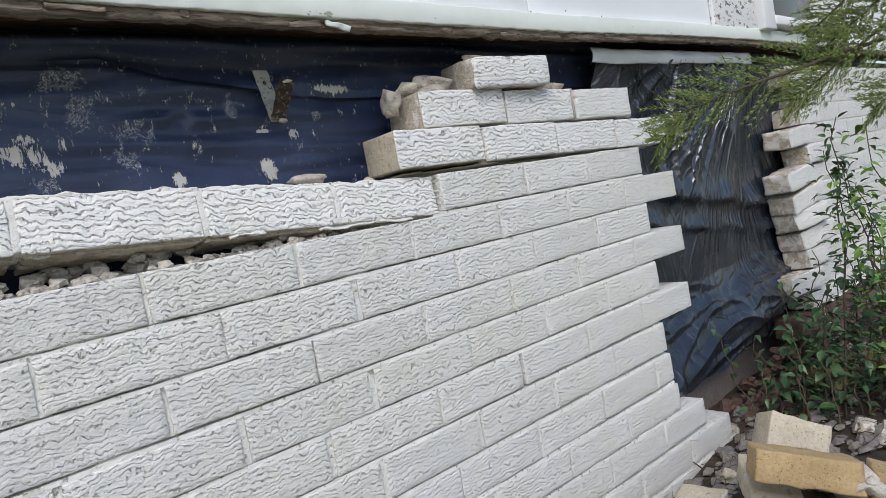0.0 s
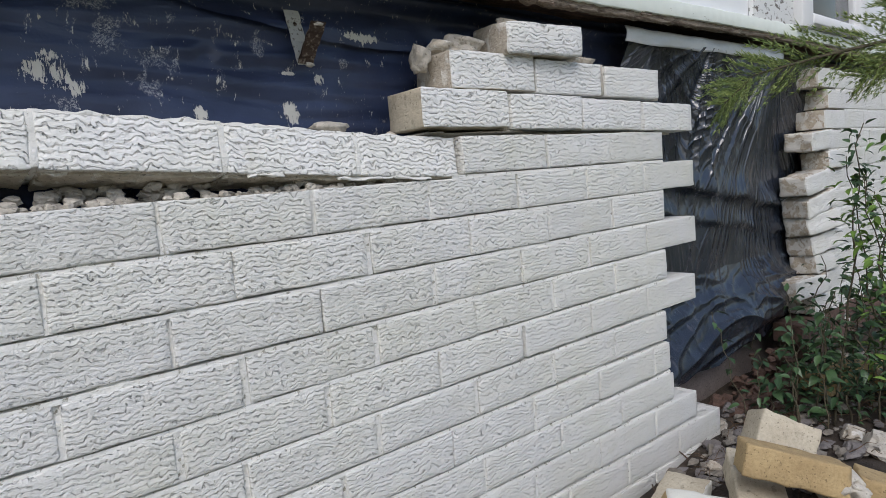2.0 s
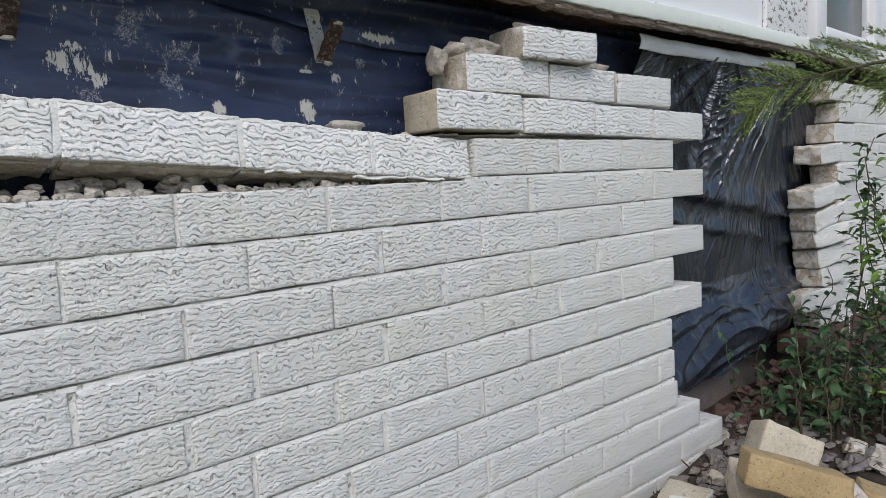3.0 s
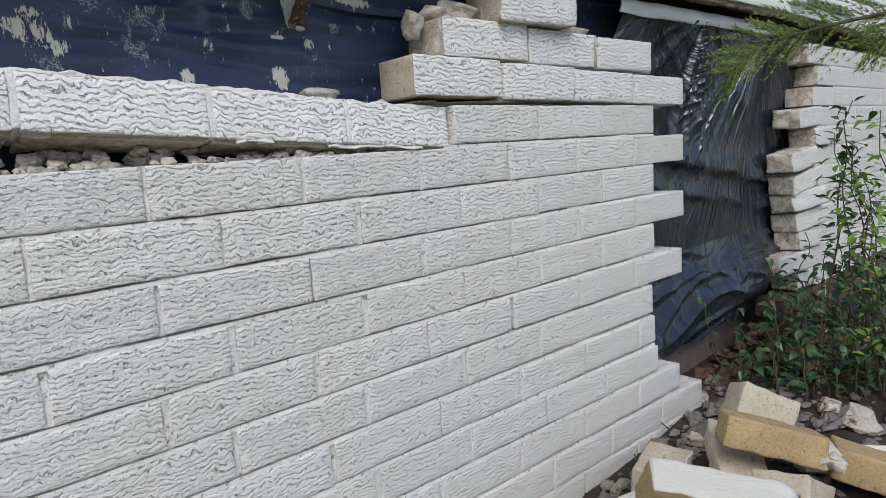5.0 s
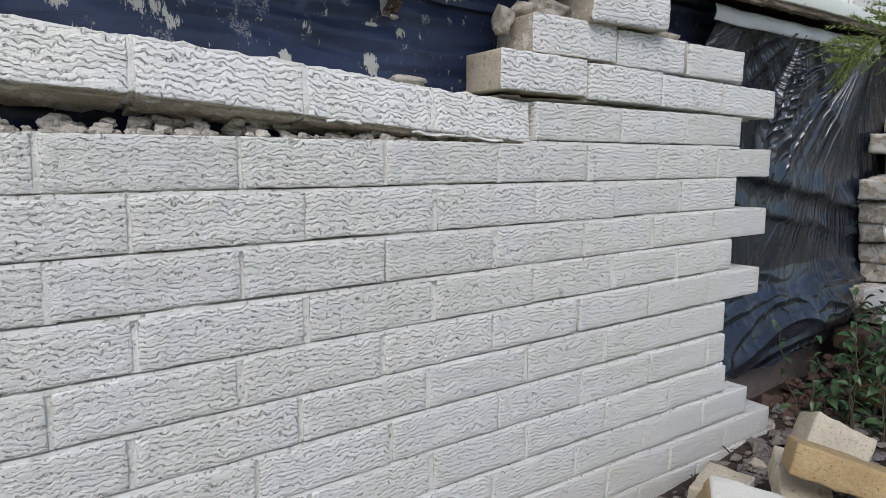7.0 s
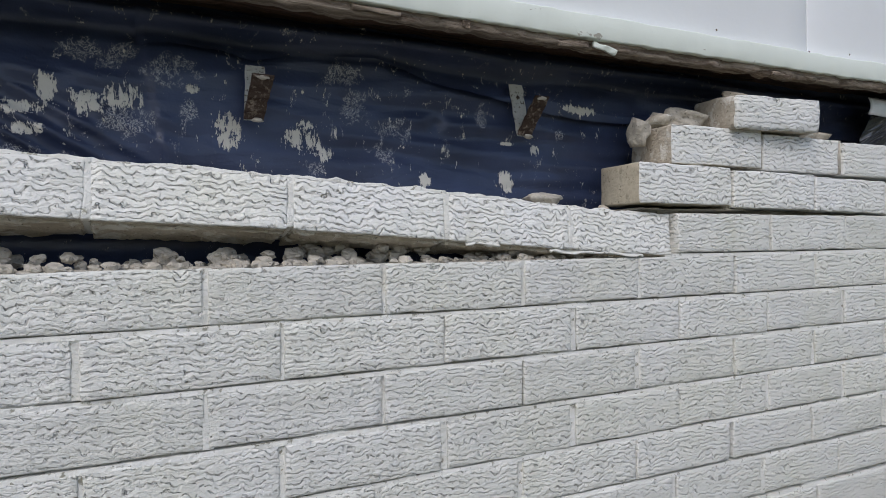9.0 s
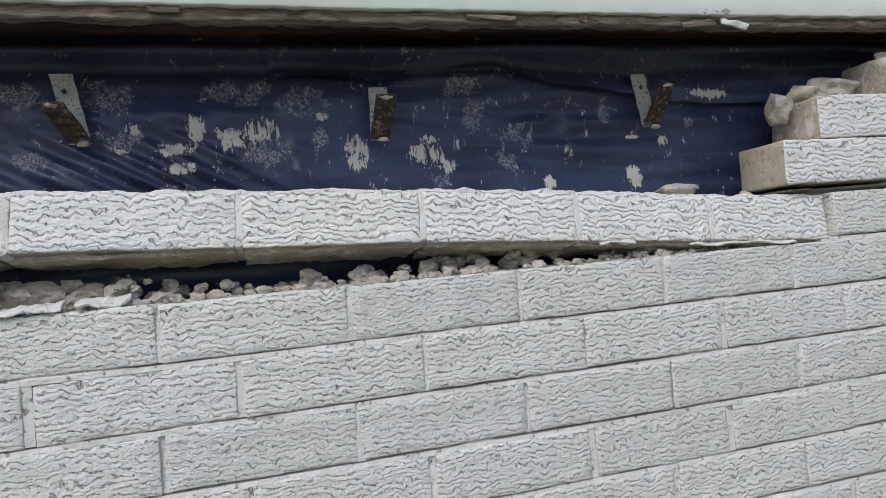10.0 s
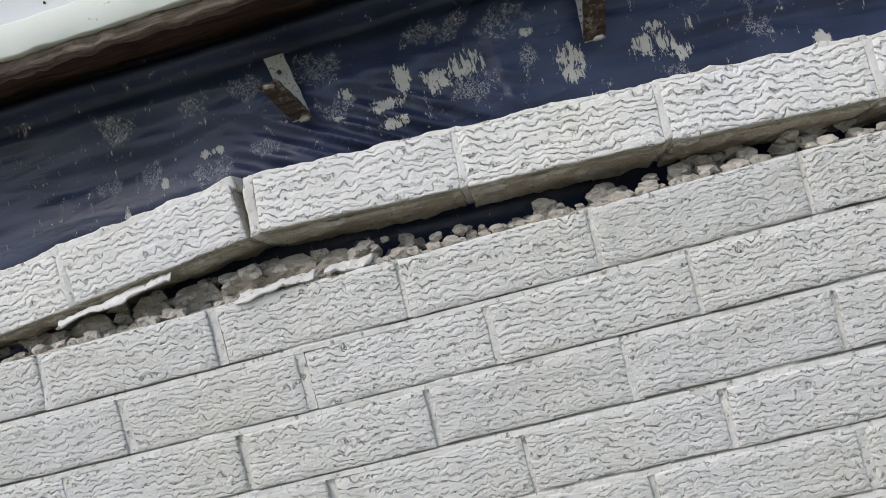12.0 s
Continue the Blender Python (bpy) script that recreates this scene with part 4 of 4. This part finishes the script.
        lump(bm if i % 3 else bm2, (x, y, ground_height(x, y) + 0.010), random.uniform(0.010, 0.024), i * 0.83, (1.6, 0.9, 0.16), 1)
    clods = bmesh.new()
    for i in range(150):
        x, y = random.uniform(1.40, 1.95), random.uniform(-0.10, 0.12)
        heap = 0.11 * math.exp(-((x - 1.72) / 0.20) ** 2 - ((y - 0.06) / 0.10) ** 2)
        lump(clods, (x, y, ground_height(x, y) + heap * random.random() + 0.006), random.uniform(0.010, 0.030), i * 0.71, (1.2, 1.0, 0.7), 2)
    thing("brick_clods", clods, REDDISH, "crumbled reddish brick clods heaped against the footing", "clods", "stuff", smooth=False)
    thing("brick_grit", bm, GRIT, "scattered dirty mortar crumbs over the soil", "grit", "stuff", smooth=False)
    thing("dark_grit", bm2, STONE, "scattered dark stone chips over the soil", "grit", "stuff", smooth=False)


build_rubble()


def build_litter():
    """Dark dead twigs and stalks lying between the bricks and the wall."""
    random.seed(29)
    bm = bmesh.new()
    for i in range(170):
        x, y = random.uniform(0.85, 2.0), random.uniform(-0.34, 0.05 if i % 2 else -0.05)
        if x < 1.26:
            y = min(y, -0.02)
        a, ln = random.uniform(0, 6.3), random.uniform(0.02, 0.09)
        z = ground_height(x, y) + 0.012 + random.uniform(0, 0.015)
        pts = [Vector((x + math.cos(a) * ln * t, y + math.sin(a) * ln * t, z + 0.012 * math.sin(t * 3) * random.random())) for t in (0, 0.33, 0.66, 1)]
        tube(bm, pts, random.uniform(0.0008, 0.002), 0.0006, 4)
    thing("dead_twigs", bm, ROT, "dark dead twigs and stalks littering the soil", "twigs", "stuff")


# ---- plants ----
def leaf_data(name, mat, length, width, bend):
    """A pointed leaf folded along its midrib, drooping at the tip."""
    bm = bmesh.new()
    spine, left, right = [], [], []
    n = 6
    for i in range(n + 1):
        t = i / n
        w = width * math.sin(math.pi * min(1, t ** 0.8)) * (1 - 0.25 * t) + 0.0004
        x, z = length * t, -bend * length * t * t
        spine.append(bm.verts.new((x, 0, z)))
        left.append(bm.verts.new((x, w / 2, z + w * 0.22)))
        right.append(bm.verts.new((x, -w / 2, z + w * 0.22)))
    for i in range(n):
        bm.faces.new((spine[i], spine[i + 1], left[i + 1], left[i]))
        bm.faces.new((spine[i + 1], spine[i], right[i], right[i + 1]))
    return to_mesh(name, bm, mat)


def tube(bm, points, r0, r1, sides=6):
    rings = []
    for i, p in enumerate(points):
        q = (points[min(i + 1, len(points) - 1)] - points[max(i - 1, 0)]).normalized()
        u = q.orthogonal().normalized()
        v = q.cross(u)
        r = r0 + (r1 - r0) * i / (len(points) - 1)
        rings.append([bm.verts.new(p + (u * math.cos(a) + v * math.sin(a)) * r) for a in (2 * math.pi * k / sides for k in range(sides))])
    for a, b in zip(rings, rings[1:]):
        for k in range(sides):
            bm.faces.new((a[k], a[(k + 1) % sides], b[(k + 1) % sides], b[k]))
    bm.faces.new(rings[0]), bm.faces.new(rings[-1])


def stalk(base, top, sway, n=14, seed=0.0):
    base, top = Vector(base), Vector(top)
    return [base.lerp(top, i / n) + Vector((noise.noise(Vector((i * 0.35, seed, 0))), noise.noise(Vector((i * 0.35, seed, 5))), 0)) * sway * (i / n) for i in range(n + 1)]


build_litter()


def plant(name, label, stalks, leaves, per_stalk, mat_stem, spread, seed, low=0.15):
    random.seed(seed)
    ob = base_empty(name, label, "plant", group="weeds by the wall")
    for si, (base, top, r) in enumerate(stalks):
        base = (base[0], base[1], ground_height(base[0], base[1]) - 0.01)
        pts = stalk(base, top, 0.05, 14, seed + si)
        bm = bmesh.new()
        tube(bm, pts, r, r * 0.35)
        part("stem", bm, mat_stem, ob)
        for i in range(per_stalk):
            f = low + (1 - low) * (i + random.random()) / per_stalk
            at = f * (len(pts) - 1)
            p = pts[int(min(at, len(pts) - 2))].lerp(pts[int(min(at, len(pts) - 2)) + 1], at % 1 if at < len(pts) - 1 else 1)
            leaf = new("leaf", random.choice(leaves))
            leaf.parent = ob
            sc = random.uniform(0.65, 1.25)
            away = random.uniform(0, spread)
            az = random.uniform(0, 360)
            leaf.matrix_basis = pose(p.x + away * math.cos(radians(az)), p.y + away * math.sin(radians(az)), p.z + random.uniform(-0.3, 0.3) * away, random.uniform(-30, 30), random.uniform(-45, 35), az) @ Matrix.Scale(sc, 4)
    return ob


def build_plants():
    small = [leaf_data("leaf", LEAF, 0.027, 0.013, b) for b in (0.1, 0.3, 0.5)]
    broad = [leaf_data("leaf", LEAF, 0.037, 0.021, b) for b in (0.1, 0.3, 0.5)]
    light = [leaf_data("leaf", LEAF_LIGHT, 0.032, 0.016, b) for b in (0.1, 0.3, 0.5)]
    plant("climbing_weed", "tall thin weed with small dark leaves beside brick ends", [((1.475, -0.19), (1.585, -0.245, 0.80), 0.0035)], small, 130, STEM, 0.026, 31, 0.15)
    plant("leafy_weed", "dense dark green leafy weed over fallen bricks", [((1.43 + 0.05 * i, -0.12 - 0.055 * (i % 4)), (1.40 + 0.07 * i, -0.10 - 0.07 * (i % 4), 0.30 + 0.035 * i), 0.003) for i in range(8)], broad + small, 36, STEM, 0.06, 37, 0.1)
    plant("leafy_weed", "dense dark green leafy weed beside the rubble", [((1.52 + 0.045 * i, -0.22 - 0.05 * (i % 4)), (1.50 + 0.06 * i, -0.20 - 0.06 * (i % 4), 0.24 + 0.04 * ((i * 3) % 5)), 0.003) for i in range(8)], broad + small, 36, STEM, 0.06, 39, 0.1)
    plant("leafy_weed", "dark green leafy weed growing out of the rubble", [((1.38 + 0.05 * i, -0.06 - 0.04 * (i % 3)), (1.42 + 0.05 * i, -0.08 - 0.05 * (i % 3), 0.17 + 0.05 * ((i * 2) % 5)), 0.003) for i in range(8)], broad + small, 36, STEM, 0.055, 40, 0.1)
    plant("bright_shrub", "bright yellow-green leafy shrub beside the wall", [((1.56 + 0.04 * i, -0.36 + 0.04 * (i % 3)), (1.47 + 0.045 * i, -0.29 + 0.04 * (i % 3), 0.62 + 0.05 * (i % 4)), 0.003) for i in range(6)], light + light + small, 85, STEM, 0.065, 41, 0.22)
    plant("leafy_weed", "dark green leafy weed in deep shade behind rubble", [((1.66 + 0.06 * i, -0.34 - 0.05 * (i % 4)), (1.64 + 0.06 * i, -0.36 - 0.05 * (i % 4), 0.20 + 0.04 * ((i * 3) % 5)), 0.003) for i in range(8)], broad + small, 40, STEM, 0.07, 45, 0.05)
    plant("thin_weed", "thin bent weed stalk in front of black plastic", [((1.24, -0.085), (1.16, -0.035, 0.37), 0.002), ((1.26, -0.09), (1.27, -0.08, 0.30), 0.002)], small, 11, STEM, 0.012, 43, 0.3)
    plant("thin_weed", "thin weed stalk rising from rubble", [((1.33, -0.16), (1.36, -0.13, 0.40), 0.002), ((1.40, -0.20), (1.47, -0.16, 0.34), 0.002)], small + broad, 16, STEM, 0.02, 47, 0.3)


build_plants()


def build_conifer():
    random.seed(53)
    tree = base_empty("conifer_shrub", "young evergreen shrub with feathery soft green branches", "shrub")
    trunk = [Vector((0.36, -0.87, -0.02)), Vector((0.355, -0.87, 0.4)), Vector((0.36, -0.865, 0.8)), Vector((0.35, -0.86, 1.15))]
    bm = bmesh.new()
    tube(bm, trunk, 0.013, 0.006, 8)
    part("trunk", bm, STEM, tree)
    limbs = [
        [(0.358, -0.866, 0.84), (0.22, -0.765, 0.83), (0.135, -0.692, 0.806), (0.085, -0.648, 0.796), (0.050, -0.617, 0.789), (0.022, -0.594, 0.782), (0.008, -0.584, 0.768)],
        [(0.356, -0.866, 0.90), (0.24, -0.775, 0.885), (0.15, -0.700, 0.855), (0.105, -0.662, 0.832), (0.082, -0.642, 0.812)],
        [(0.355, -0.866, 0.88), (0.24, -0.775, 0.86), (0.16, -0.712, 0.835), (0.115, -0.675, 0.812), (0.085, -0.65, 0.79), (0.066, -0.634, 0.776)],
        [(0.356, -0.866, 0.93), (0.25, -0.78, 0.915), (0.165, -0.715, 0.882), (0.12, -0.677, 0.858), (0.098, -0.66, 0.845)],
        [(0.356, -0.866, 0.95), (0.25, -0.78, 0.93), (0.17, -0.715, 0.90), (0.128, -0.68, 0.872), (0.108, -0.664, 0.856)],
        [(0.356, -0.866, 0.91), (0.25, -0.78, 0.90), (0.17, -0.72, 0.87), (0.13, -0.69, 0.842), (0.105, -0.665, 0.818), (0.088, -0.65, 0.805)],
        [(0.36, -0.867, 0.80), (0.24, -0.78, 0.80), (0.165, -0.715, 0.792), (0.122, -0.682, 0.780), (0.10, -0.664, 0.764)],
    ]
    for li, limb in enumerate(limbs):
        pts = [Vector(p) + Vector((0.021, -0.019, -0.001)) * min(1.0, n / 2) for n, p in enumerate(limb)]
        fine = [pts[i].lerp(pts[i + 1], k / 13) for i in range(len(pts) - 1) for k in range(13)] + [pts[-1]]
        bm = bmesh.new()
        tube(bm, fine, 0.0018, 0.0004, 5)
        branch = part("branch", bm, STEM, tree)
        nb = bmesh.new()

        def needle(p, way, length):
            side = way.cross(Vector((0.3, 0.6, 0.7))).normalized() * 0.00036
            lift = way.cross(side).normalized() * 0.0003
            a, b, c, d = nb.verts.new(p - side), nb.verts.new(p + side), nb.verts.new(p + lift), nb.verts.new(p + way * length)
            for f in ((a, b, d), (b, c, d), (c, a, d), (a, c, b)):
                nb.faces.new(f)

        start = int(len(fine) * 0.28)
        for i in range(start, len(fine)):
            along = (fine[min(i + 1, len(fine) - 1)] - fine[i - 1]).normalized()
            reach = 0.034 * (1 - (i - start) / (len(fine) - start)) ** 0.6 + 0.006
            for s in (-1, 1):
                up = Vector((0, 0, 1)).cross(along).normalized()
                side = (Vector((0, 0, 1)) * s * 0.8 + up * random.uniform(-0.8, 0.8) + along * 0.9).normalized()
                ln = reach * random.uniform(0.5, 1.15)
                twig = [fine[i] + side * ln * k / 9 + along * 0.25 * ln * (k / 9) ** 2 + Vector((0, 0, -0.12 * ln * (k / 9) ** 2)) for k in range(10)]
                for k, q in enumerate(twig):
                    for m in range(5):
                        way = (side + along * 0.4 + Vector((random.uniform(-1, 1), random.uniform(-1, 1), random.uniform(-1, 1))) * 0.75).normalized()
                        needle(q, way, random.uniform(0.0025, 0.0055))
        tagged(part("needles", nb, NEEDLE, branch, "soft yellow-green needle sprays"), kind="stuff")


build_conifer()
